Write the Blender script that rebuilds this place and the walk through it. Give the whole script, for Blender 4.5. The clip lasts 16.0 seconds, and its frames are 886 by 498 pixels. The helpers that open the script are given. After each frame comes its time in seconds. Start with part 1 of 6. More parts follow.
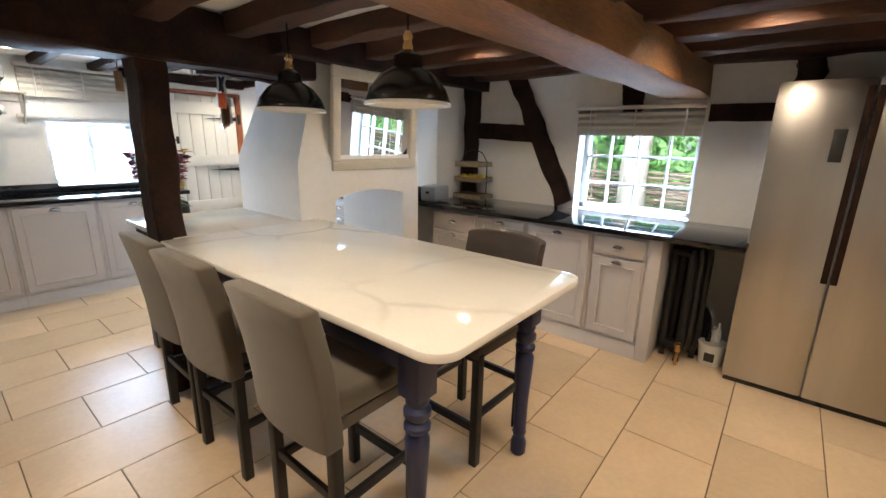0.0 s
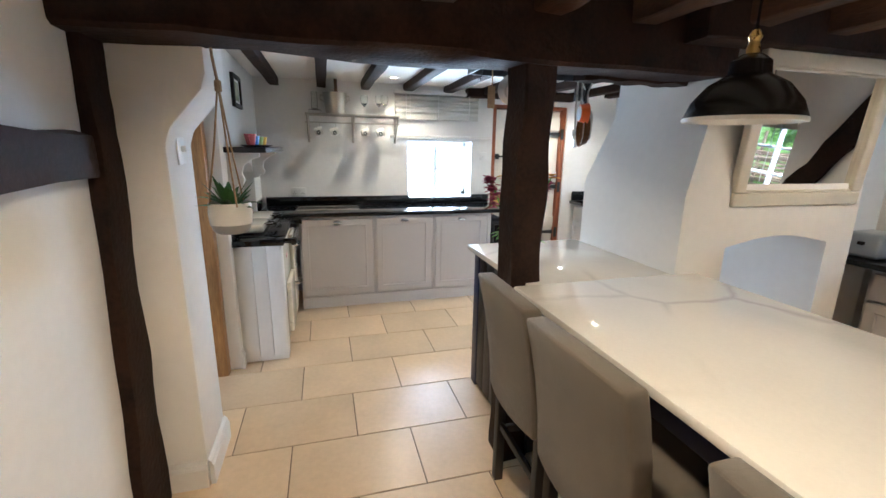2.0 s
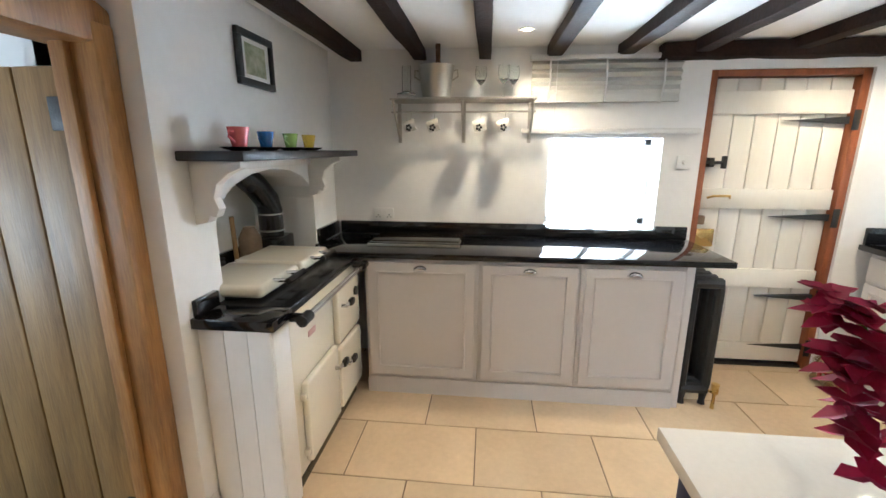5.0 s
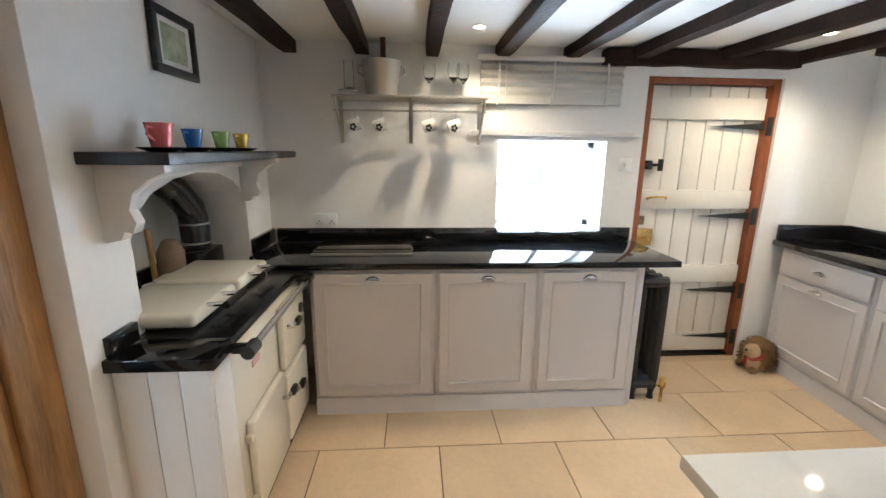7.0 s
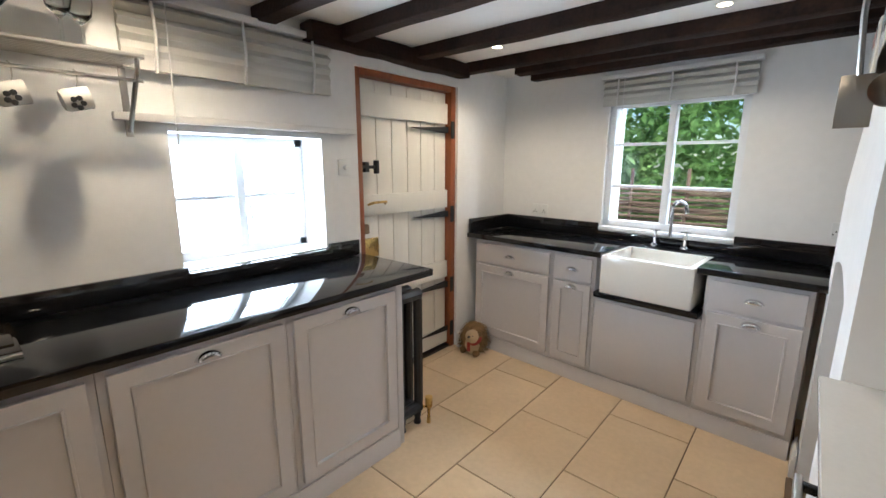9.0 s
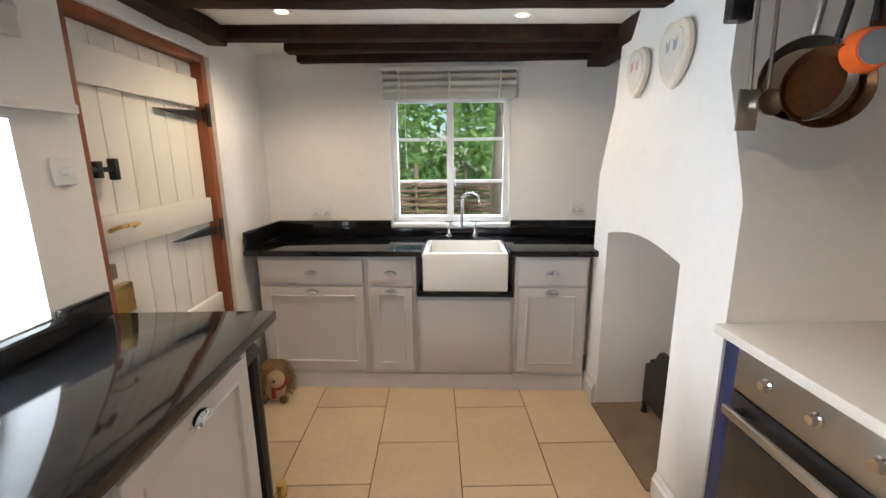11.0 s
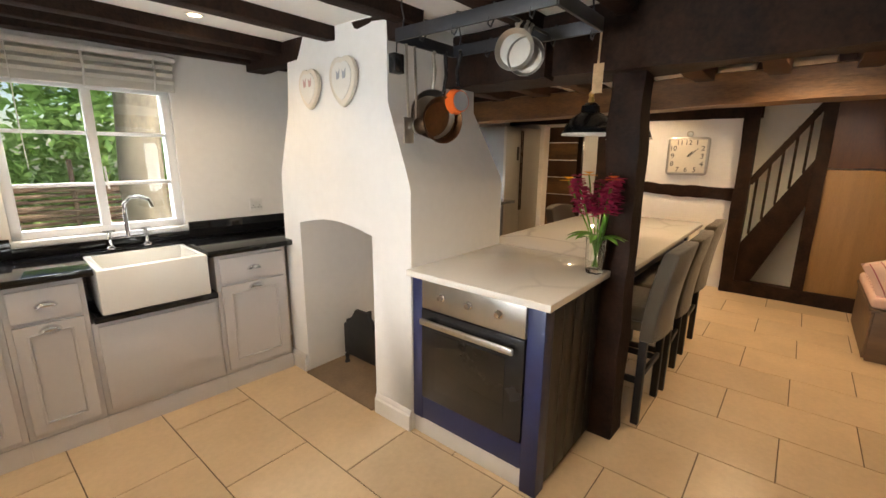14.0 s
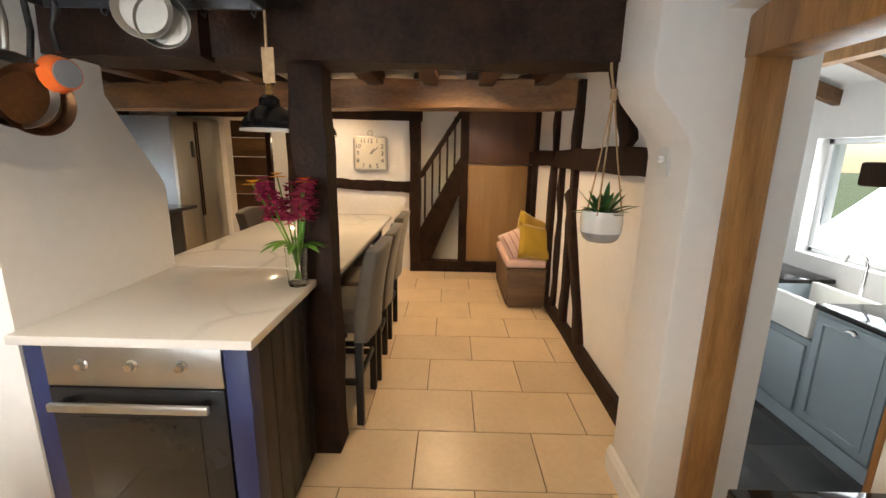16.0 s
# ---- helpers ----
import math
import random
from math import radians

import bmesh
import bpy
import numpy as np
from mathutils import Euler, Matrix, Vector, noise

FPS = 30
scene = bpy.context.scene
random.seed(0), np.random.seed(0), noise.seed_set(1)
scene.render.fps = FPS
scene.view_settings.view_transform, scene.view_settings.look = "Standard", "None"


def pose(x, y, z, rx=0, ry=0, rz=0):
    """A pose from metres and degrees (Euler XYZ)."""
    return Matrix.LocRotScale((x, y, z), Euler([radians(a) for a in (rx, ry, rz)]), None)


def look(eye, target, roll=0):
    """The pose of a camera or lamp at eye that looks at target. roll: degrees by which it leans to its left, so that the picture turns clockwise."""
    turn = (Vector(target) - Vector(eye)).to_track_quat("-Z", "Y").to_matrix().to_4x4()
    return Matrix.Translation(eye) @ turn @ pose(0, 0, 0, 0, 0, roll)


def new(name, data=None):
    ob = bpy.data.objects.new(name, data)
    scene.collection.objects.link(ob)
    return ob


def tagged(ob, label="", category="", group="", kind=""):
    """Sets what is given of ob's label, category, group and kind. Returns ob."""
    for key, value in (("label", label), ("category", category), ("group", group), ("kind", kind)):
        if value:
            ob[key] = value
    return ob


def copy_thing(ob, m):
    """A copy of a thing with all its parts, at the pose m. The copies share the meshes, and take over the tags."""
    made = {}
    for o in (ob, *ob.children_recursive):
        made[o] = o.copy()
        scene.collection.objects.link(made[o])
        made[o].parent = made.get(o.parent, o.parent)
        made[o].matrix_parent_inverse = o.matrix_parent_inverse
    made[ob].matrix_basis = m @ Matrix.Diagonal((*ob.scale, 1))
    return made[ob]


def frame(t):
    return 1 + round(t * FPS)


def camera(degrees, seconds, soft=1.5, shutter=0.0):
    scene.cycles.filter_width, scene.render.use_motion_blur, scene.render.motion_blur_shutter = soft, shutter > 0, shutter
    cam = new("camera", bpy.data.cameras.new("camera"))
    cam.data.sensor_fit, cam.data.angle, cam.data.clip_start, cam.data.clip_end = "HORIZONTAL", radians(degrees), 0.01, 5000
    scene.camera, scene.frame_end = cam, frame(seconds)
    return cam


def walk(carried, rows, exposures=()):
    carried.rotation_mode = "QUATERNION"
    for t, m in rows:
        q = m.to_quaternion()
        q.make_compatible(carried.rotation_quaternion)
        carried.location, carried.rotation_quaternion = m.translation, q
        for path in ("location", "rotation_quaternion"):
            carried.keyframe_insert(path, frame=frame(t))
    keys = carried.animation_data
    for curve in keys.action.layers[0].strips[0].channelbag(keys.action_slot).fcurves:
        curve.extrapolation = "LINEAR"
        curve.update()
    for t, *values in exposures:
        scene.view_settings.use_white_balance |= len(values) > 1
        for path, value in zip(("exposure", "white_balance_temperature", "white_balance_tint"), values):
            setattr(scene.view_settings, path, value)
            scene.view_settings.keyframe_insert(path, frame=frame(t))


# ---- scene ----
cam = camera(92.6, 16.0)
PATH = [
    (0, (-0.138, 1.821, 1.465), (-1.353, 3.332, 0.973), 1.2),
    (0.5, (-0.267, 1.765, 1.455), (-1.699, 3.078, 0.978), 1.3),
    (1, (-0.465, 1.766, 1.464), (-2.097, 2.818, 0.985), 1.2),
    (1.5, (-0.735, 1.802, 1.498), (-2.511, 2.587, 1.019), 1.0),
    (2, (-1.072, 1.804, 1.504), (-2.945, 2.33, 1.04), 0.9),
    (2.5, (-1.414, 1.848, 1.505), (-3.336, 2.16, 1.048), 0.7),
    (3, (-1.74, 1.954, 1.516), (-3.682, 2.086, 1.056), 0.4),
    (3.5, (-1.998, 2.092, 1.526), (-3.944, 2.073, 1.065), 0.1),
    (4, (-2.278, 2.192, 1.536), (-4.218, 2.045, 1.073), 0.1),
    (4.2, (-2.382, 2.23, 1.523), (-4.319, 2.032, 1.067), 0.0),
    (6.3, (-2.86, 2.291, 1.488), (-4.798, 2.107, 1.028), 0.7),
    (6.5, (-2.833, 2.284, 1.498), (-4.776, 2.149, 1.045), 0.4),
    (7, (-2.835, 2.125, 1.505), (-4.778, 2.261, 1.049), 0.6),
    (7.5, (-2.951, 2.041, 1.5), (-4.841, 2.519, 1.052), 0.7),
    (8, (-3.158, 2.054, 1.478), (-4.915, 2.91, 1.052), 0.6),
    (8.5, (-3.366, 2.045, 1.439), (-4.925, 3.232, 1.038), 0.4),
    (9, (-3.607, 2.052, 1.442), (-4.887, 3.537, 1.046), 0.1),
    (9.5, (-3.807, 2.143, 1.451), (-4.808, 3.828, 1.056), -0.2),
    (9.7, (-3.912, 2.145, 1.435), (-4.76, 3.917, 1.056), -0.2),
    (12, (-4.678, 2.136, 1.468), (-4.136, 4.013, 1.038), -0.25),
    (12.5, (-4.77, 2.088, 1.46), (-3.986, 3.878, 1.031), -0.25),
    (13, (-4.844, 2.051, 1.466), (-3.811, 3.706, 1.026), -0.25),
    (13.5, (-4.914, 2.013, 1.475), (-3.645, 3.495, 1.034), 0.15),
    (14, (-4.957, 1.997, 1.476), (-3.461, 3.248, 1.037), 0.5),
    (14.5, (-4.959, 2.004, 1.489), (-3.302, 3.031, 1.043), 0.8),
    (15, (-4.92, 2.012, 1.491), (-3.127, 2.778, 1.046), 0.7),
    (15.5, (-4.85, 2.029, 1.489), (-2.955, 2.495, 1.049), 0.6),
    (16, (-4.726, 2.054, 1.492), (-2.775, 2.079, 1.05), 1.0),
]
walk(cam, [(t, look(eye, target, roll)) for t, eye, target, roll in PATH], exposures=[(0.0, 0.4, 5200, 5), (2.5, 0.5, 5050, 4), (4.2, 0.6, 5500, 4), (7.0, 0.42, 5550, 5), (9.5, -0.15, 5600, 7), (12.5, -0.05, 6700, 10), (14.5, 0.0, 6900, 10), (16.0, 0.2, 6700, 9)])

# ---------- world, sun and lamps
world = bpy.data.worlds.new("world")
scene.world = world
world.use_nodes = True
wn = world.node_tree
sky = wn.nodes.new("ShaderNodeTexSky")
sky.sky_type, sky.sun_disc = "NISHITA", False
sky.sun_elevation, sky.sun_rotation = radians(48), radians(140)
wn.links.new(sky.outputs[0], wn.nodes["Background"].inputs[0])
wn.nodes["Background"].inputs[1].default_value = 0.15


def lamp(name, kind, m, energy, color, **kw):
    d = bpy.data.lights.new(name, kind)
    d.energy, d.color = energy, color
    if kind == "AREA":
        d.shape, d.size, d.size_y = "RECTANGLE", kw["w"], kw["h"]
    elif kind == "SPOT":
        d.spot_size, d.spot_blend, d.shadow_soft_size = radians(kw["cone"]), 0.7, 0.03
    elif kind == "SUN":
        d.angle = radians(kw["angle"])
    else:
        d.shadow_soft_size = 0.03
    ob = new(name, d)
    ob.matrix_world = m
    return ob


lamp("sun", "SUN", look((22, -26, 40), (0, 0, 0)), 5.0, (1.0, 0.95, 0.88), angle=0.6)
DAY = (0.86, 0.93, 1.0)
WARM = (1.0, 0.76, 0.5)
# the sky's light through the windows
lamp("skylight_west_window", "AREA", look((-5.93, 3.03, 1.275), (-3, 3.03, 1.3)), 56, DAY, w=0.72, h=0.59)
lamp("skylight_sink_window", "AREA", look((-4.35, 5.75, 2.36), (-4.4, 4.1, 1.0)), 210, DAY, w=1.5, h=0.7)
lamp("skylight_dining_window", "AREA", look((-1.13, 6.15, 2.1), (-1.33, 4.4, 0.95)), 520, DAY, w=1.6, h=0.7)
# the spot at (-4.0, 2.47) is assumed, added without a known fitting
SPOTS_KITCHEN = [(-5.22, 2.47), (-5.15, 4.34), (-4.0, 4.4), (-4.0, 2.47)]
# the spot at (0.1, 3.4) is added to brighten the fridge side
SPOTS_DINING = [(-1.68, 2.0), (-0.3, 4.3), (-1.9, 4.22), (-0.3, 2.08), (0.1, 3.4)]
for sx, sy in SPOTS_KITCHEN:
    lamp("downlight_bulb", "SPOT", look((sx, sy, 2.118), (sx, sy, 0)), 38 if sx < -5 else 20, WARM, cone=150)
for sx, sy in SPOTS_DINING:
    lamp("downlight_bulb", "SPOT", look((sx, sy, 2.118), (sx, sy, 0)), 62 if sy < 2.5 else 36, (1.0, 0.7, 0.41), cone=155)
lamp("wall_lamp_bulb", "POINT", pose(1.5, 4.52, 1.62), 9, WARM)
lamp("skylight_utility_window", "AREA", look((-2.15, -1.13, 1.19), (-2.4, 2, 0.9)), 32, DAY, w=2.0, h=0.9)

# ---------- materials


def mat(name, color, rough=0.6, metal=0.0, var=0.12, scale=4.0, grain=60.0, bump=0.15, stretch=(1, 1, 1), color2=None, coat=0.0, island=False, sheen=0.0, rvar=0.08, spec=0.5):
    m = bpy.data.materials.new(name)
    m.use_nodes = True
    nt = m.node_tree
    p = nt.nodes["Principled BSDF"]
    tc = nt.nodes.new("ShaderNodeTexCoord")
    mp = nt.nodes.new("ShaderNodeMapping")
    mp.inputs["Scale"].default_value = stretch
    nt.links.new(tc.outputs["Object"], mp.inputs[0])
    oi = nt.nodes.new("ShaderNodeObjectInfo")
    add = nt.nodes.new("ShaderNodeVectorMath")
    add.operation = "ADD"
    mul = nt.nodes.new("ShaderNodeMath")
    mul.operation, mul.inputs[1].default_value = "MULTIPLY", 37.0
    nt.links.new(oi.outputs["Random"], mul.inputs[0])
    nt.links.new(mp.outputs[0], add.inputs[0])
    nt.links.new(mul.outputs[0], add.inputs[1])
    big = nt.nodes.new("ShaderNodeTexNoise")
    big.inputs["Scale"].default_value, big.inputs["Detail"].default_value = scale, 5
    fine = nt.nodes.new("ShaderNodeTexNoise")
    fine.inputs["Scale"].default_value, fine.inputs["Detail"].default_value = grain, 4
    for n in (big, fine):
        nt.links.new(add.outputs[0], n.inputs["Vector"])
    mixf = nt.nodes.new("ShaderNodeMath")
    mixf.operation = "MULTIPLY_ADD"
    mixf.inputs[1].default_value = 0.35
    nt.links.new(fine.outputs[0], mixf.inputs[0])
    sc = nt.nodes.new("ShaderNodeMath")
    sc.operation, sc.inputs[1].default_value = "MULTIPLY", 0.65
    nt.links.new(big.outputs[0], sc.inputs[0])
    nt.links.new(sc.outputs[0], mixf.inputs[2])
    ramp = nt.nodes.new("ShaderNodeValToRGB")
    c2 = color2 or [c * (1 - var) for c in color]
    c1 = [min(1, c * (1 + var * 0.6)) for c in color]
    ramp.color_ramp.elements[0].position, ramp.color_ramp.elements[1].position = 0.32, 0.68
    ramp.color_ramp.elements[0].color = (*c2, 1)
    ramp.color_ramp.elements[1].color = (*c1, 1)
    nt.links.new(mixf.outputs[0], ramp.inputs[0])
    out = ramp.outputs[0]
    if island:
        hs = nt.nodes.new("ShaderNodeHueSaturation")
        mr = nt.nodes.new("ShaderNodeMapRange")
        mr.inputs[3].default_value, mr.inputs[4].default_value = 0.9, 1.1
        nt.links.new(oi.outputs["Random"], mr.inputs[0])
        nt.links.new(mr.outputs[0], hs.inputs["Value"])
        nt.links.new(out, hs.inputs["Color"])
        out = hs.outputs[0]
    nt.links.new(out, p.inputs["Base Color"])
    rr = nt.nodes.new("ShaderNodeMapRange")
    rr.inputs[3].default_value, rr.inputs[4].default_value = max(0.02, rough - rvar), min(1, rough + rvar)
    nt.links.new(big.outputs[0], rr.inputs[0])
    nt.links.new(rr.outputs[0], p.inputs["Roughness"])
    p.inputs["Metallic"].default_value = metal
    p.inputs["Specular IOR Level"].default_value = spec
    p.inputs["Coat Weight"].default_value = coat
    p.inputs["Coat Roughness"].default_value = 0.08
    p.inputs["Sheen Weight"].default_value = sheen
    if bump:
        b = nt.nodes.new("ShaderNodeBump")
        b.inputs["Strength"].default_value, b.inputs["Distance"].default_value = bump, 0.01
        nt.links.new(mixf.outputs[0], b.inputs["Height"])
        nt.links.new(b.outputs[0], p.inputs["Normal"])
    return m


def glass_mat(name, color=(1, 1, 1), rough=0.0):
    m = bpy.data.materials.new(name)
    m.use_nodes = True
    nt = m.node_tree
    p = nt.nodes["Principled BSDF"]
    p.inputs["Base Color"].default_value = (*color, 1)
    p.inputs["Transmission Weight"].default_value = 1.0
    p.inputs["Roughness"].default_value = rough
    p.inputs["IOR"].default_value = 1.45
    return m


def glow_mat(name, color, strength):
    m = bpy.data.materials.new(name)
    m.use_nodes = True
    p = m.node_tree.nodes["Principled BSDF"]
    p.inputs["Base Color"].default_value = (*color, 1)
    p.inputs["Emission Color"].default_value = (*color, 1)
    p.inputs["Emission Strength"].default_value = strength
    return m


def quartz_mat():
    m = mat("white_quartz", (0.72, 0.69, 0.64), 0.07, var=0.06, scale=2.5, grain=90, bump=0.0, rvar=0.02)
    nt = m.node_tree
    p = nt.nodes["Principled BSDF"]
    tc = nt.nodes.new("ShaderNodeTexCoord")
    warp = nt.nodes.new("ShaderNodeTexNoise")
    warp.inputs["Scale"].default_value, warp.inputs["Detail"].default_value = 2.2, 6
    nt.links.new(tc.outputs["Object"], warp.inputs["Vector"])
    mx = nt.nodes.new("ShaderNodeMixRGB")
    mx.inputs[0].default_value = 0.22
    nt.links.new(tc.outputs["Object"], mx.inputs[1])
    nt.links.new(warp.outputs["Color"], mx.inputs[2])
    vo = nt.nodes.new("ShaderNodeTexVoronoi")
    vo.feature = "DISTANCE_TO_EDGE"
    vo.inputs["Scale"].default_value = 1.7
    nt.links.new(mx.outputs[0], vo.inputs["Vector"])
    ramp = nt.nodes.new("ShaderNodeValToRGB")
    ramp.color_ramp.elements[0].position, ramp.color_ramp.elements[1].position = 0.0, 0.035
    ramp.color_ramp.elements[0].color, ramp.color_ramp.elements[1].color = (0.55, 0.55, 0.55, 1), (0, 0, 0, 1)
    nt.links.new(vo.outputs["Distance"], ramp.inputs[0])
    mask = nt.nodes.new("ShaderNodeTexNoise")
    mask.inputs["Scale"].default_value = 1.3
    nt.links.new(tc.outputs["Object"], mask.inputs["Vector"])
    mr = nt.nodes.new("ShaderNodeMapRange")
    mr.inputs[1].default_value, mr.inputs[2].default_value = 0.42, 0.62
    nt.links.new(mask.outputs[0], mr.inputs[0])
    mm = nt.nodes.new("ShaderNodeMath")
    mm.operation = "MULTIPLY"
    nt.links.new(ramp.outputs[0], mm.inputs[0])
    nt.links.new(mr.outputs[0], mm.inputs[1])
    old = p.inputs["Base Color"].links[0].from_socket
    fin = nt.nodes.new("ShaderNodeMixRGB")
    fin.inputs[2].default_value = (0.33, 0.31, 0.3, 1)
    nt.links.new(mm.outputs[0], fin.inputs[0])
    nt.links.new(old, fin.inputs[1])
    nt.links.new(fin.outputs[0], p.inputs["Base Color"])
    return m


PLASTER = mat("white_plaster", (0.82, 0.81, 0.79), 0.85, var=0.05, scale=1.6, grain=22, bump=0.35)
CEIL = mat("ceiling_paint", (0.86, 0.85, 0.82), 0.9, var=0.04, scale=2, grain=30, bump=0.2)
BEAM = mat("dark_oak_beam", (0.034, 0.016, 0.01), 0.7, color2=(0.008, 0.004, 0.003), scale=7, grain=55, bump=1.0, spec=0.18, stretch=(1, 1, 1))
BEAM3 = mat("stained_oak_joist", (0.085, 0.036, 0.016), 0.6, color2=(0.025, 0.011, 0.006), scale=4, grain=50, bump=0.9, spec=0.3, stretch=(0.6, 2.5, 2.5))
BEAM2 = mat("brown_oak_beam", (0.27, 0.135, 0.05), 0.55, color2=(0.08, 0.038, 0.016), scale=3.5, grain=40, bump=0.8, stretch=(2.5, 0.5, 2.5))
DOORPINE = mat("aged_door_pine", (0.33, 0.2, 0.075), 0.45, color2=(0.17, 0.095, 0.035), scale=4.5, grain=34, bump=0.3, stretch=(5, 5, 0.45))
PINE = mat("waxed_pine", (0.44, 0.23, 0.075), 0.45, color2=(0.19, 0.085, 0.026), scale=4, grain=30, bump=0.3, stretch=(5, 5, 0.5))
OAKPLY = mat("oak_board", (0.32, 0.18, 0.065), 0.5, color2=(0.24, 0.13, 0.045), scale=3, grain=50, bump=0.1, stretch=(4, 4, 0.4))
DARKPANEL = mat("stained_panel", (0.1, 0.04, 0.014), 0.5, color2=(0.055, 0.022, 0.009), scale=3, grain=40, bump=0.2, stretch=(3, 3, 0.5))
REDWOOD = mat("varnished_door_frame", (0.3, 0.09, 0.03), 0.4, color2=(0.17, 0.05, 0.018), scale=4, grain=40, bump=0.15, stretch=(4, 4, 0.6))
TILE = mat("limestone_tile", (0.63, 0.48, 0.31), 0.3, color2=(0.55, 0.415, 0.265), scale=3.0, grain=35, bump=0.06, island=True, rvar=0.03)
GROUT = mat("brown_grout", (0.16, 0.11, 0.07), 0.9, scale=8, bump=0.3)
QUARTZ = quartz_mat()
GRANITE = mat("black_granite", (0.008, 0.008, 0.009), 0.07, var=0.5, scale=60, grain=300, bump=0.0, rvar=0.02)
CABINET = mat("putty_grey_paint", (0.56, 0.53, 0.52), 0.45, var=0.04, scale=2.0, grain=40, bump=0.05)
SKIRT = mat("white_gloss_paint", (0.74, 0.72, 0.69), 0.4, var=0.05, scale=3, grain=25, bump=0.08)
WINPAINT = mat("white_window_paint", (0.8, 0.81, 0.82), 0.4, var=0.03, scale=3, bump=0.05)
DOORPAINT = mat("cream_white_door_paint", (0.74, 0.71, 0.64), 0.5, var=0.05, scale=2.5, grain=25, bump=0.15, stretch=(2, 2, 0.5))
NAVY = mat("navy_paint", (0.014, 0.02, 0.075), 0.4, var=0.2, scale=4, bump=0.08)
DARKSIDE = mat("dark_stained_boards", (0.009, 0.006, 0.007), 0.45, var=0.4, scale=5, bump=0.3, stretch=(3, 3, 0.4))
CHROME = mat("chrome", (0.75, 0.75, 0.76), 0.12, metal=1.0, var=0.05, bump=0, rvar=0.04)
STEEL = mat("brushed_steel", (0.5, 0.48, 0.44), 0.33, metal=1.0, var=0.08, scale=2, grain=120, bump=0.03, stretch=(6, 6, 0.4))
STEELSIDE = mat("grey_steel_side", (0.35, 0.38, 0.42), 0.35, metal=0.4, var=0.06, bump=0.03)
BLACKMETAL = mat("black_enamel", (0.012, 0.012, 0.013), 0.25, var=0.3, bump=0.03)
IRON = mat("black_cast_iron", (0.014, 0.014, 0.015), 0.5, var=0.4, scale=20, grain=120, bump=0.3)
PLANTRACK = mat("blackened_rack_iron", (0.02, 0.022, 0.028), 0.5, var=0.4, scale=10, bump=0.2)
CREAM = mat("cream_enamel", (0.74, 0.7, 0.6), 0.18, var=0.04, scale=2, bump=0.02, coat=0.4)
CERAMIC = mat("white_glazed_ceramic", (0.78, 0.76, 0.71), 0.15, var=0.03, bump=0.02, coat=0.4)
FABRIC = mat("taupe_woven_fabric", (0.095, 0.078, 0.056), 0.9, var=0.18, scale=6, grain=420, bump=0.5, sheen=0.3)
LEATHER = mat("dark_brown_leather", (0.05, 0.035, 0.025), 0.45, var=0.3, scale=8, grain=160, bump=0.2)
LEGWOOD = mat("black_stained_legs", (0.007, 0.006, 0.0065), 0.5, var=0.3, scale=6, bump=0.1, stretch=(4, 4, 0.5))
BRASS = mat("brass", (0.6, 0.4, 0.14), 0.28, metal=1.0, var=0.15, scale=12, bump=0.05)
COPPER = mat("copper_brown_pan", (0.22, 0.1, 0.04), 0.35, metal=0.9, color2=(0.1, 0.05, 0.025), scale=8, bump=0.1)
ORANGE = mat("orange_enamel", (0.75, 0.13, 0.02), 0.3, var=0.1, bump=0.02)
SLATE = mat("slate_floor", (0.06, 0.06, 0.062), 0.5, var=0.3, scale=5, bump=0.3, island=True)
STONE = mat("hearth_stone", (0.2, 0.14, 0.09), 0.8, var=0.25, scale=6, bump=0.5)
GREYCAB = mat("blue_grey_cabinet_paint", (0.28, 0.33, 0.36), 0.45, var=0.05, bump=0.05)
GLASS = glass_mat("window_glass")
CLEAR = glass_mat("clear_glass", (0.97, 0.99, 0.98))
LINEN = mat("grey_linen_blind", (0.64, 0.62, 0.57), 0.9, var=0.1, scale=5, grain=260, bump=0.4, stretch=(1, 1, 6))
ROPE = mat("jute_cord", (0.4, 0.27, 0.15), 0.9, var=0.3, scale=40, grain=200, bump=0.6)
LEAF = mat("plant_leaf", (0.05, 0.15, 0.035), 0.45, color2=(0.025, 0.085, 0.02), scale=8, bump=0.1)
LEAF2 = mat("bright_leaf", (0.13, 0.3, 0.03), 0.45, color2=(0.07, 0.2, 0.02), scale=10, bump=0.1)
HEDGE = mat("hedge_leaf", (0.32, 0.5, 0.12), 0.6, color2=(0.17, 0.33, 0.06), scale=3, bump=0.1)
MAGENTA = mat("magenta_petal", (0.35, 0.01, 0.08), 0.6, var=0.4, scale=20, bump=0.1)
YELLOWP = mat("yellow_petal", (0.8, 0.38, 0.02), 0.6, var=0.2, scale=20, bump=0.1)
ORANGEP = mat("orange_petal", (0.75, 0.14, 0.02), 0.6, var=0.2, scale=20, bump=0.1)
MUSTARD = mat("mustard_velvet", (0.42, 0.25, 0.012), 0.9, var=0.25, scale=9, grain=300, bump=0.3, sheen=0.4)
PINKST = mat("pale_pink_cotton", (0.72, 0.5, 0.42), 0.9, var=0.08, scale=9, grain=300, bump=0.3)
PINKLINE = mat("dark_pink_stripe", (0.38, 0.1, 0.12), 0.9, var=0.1, bump=0.1)
BENCHWOOD = mat("grey_brown_bench_wood", (0.17, 0.1, 0.05), 0.6, color2=(0.09, 0.055, 0.03), scale=4, grain=50, bump=0.3, stretch=(4, 0.5, 4))
CLOCKFACE = mat("clock_face", (0.75, 0.7, 0.58), 0.5, var=0.08, scale=6, bump=0.02)
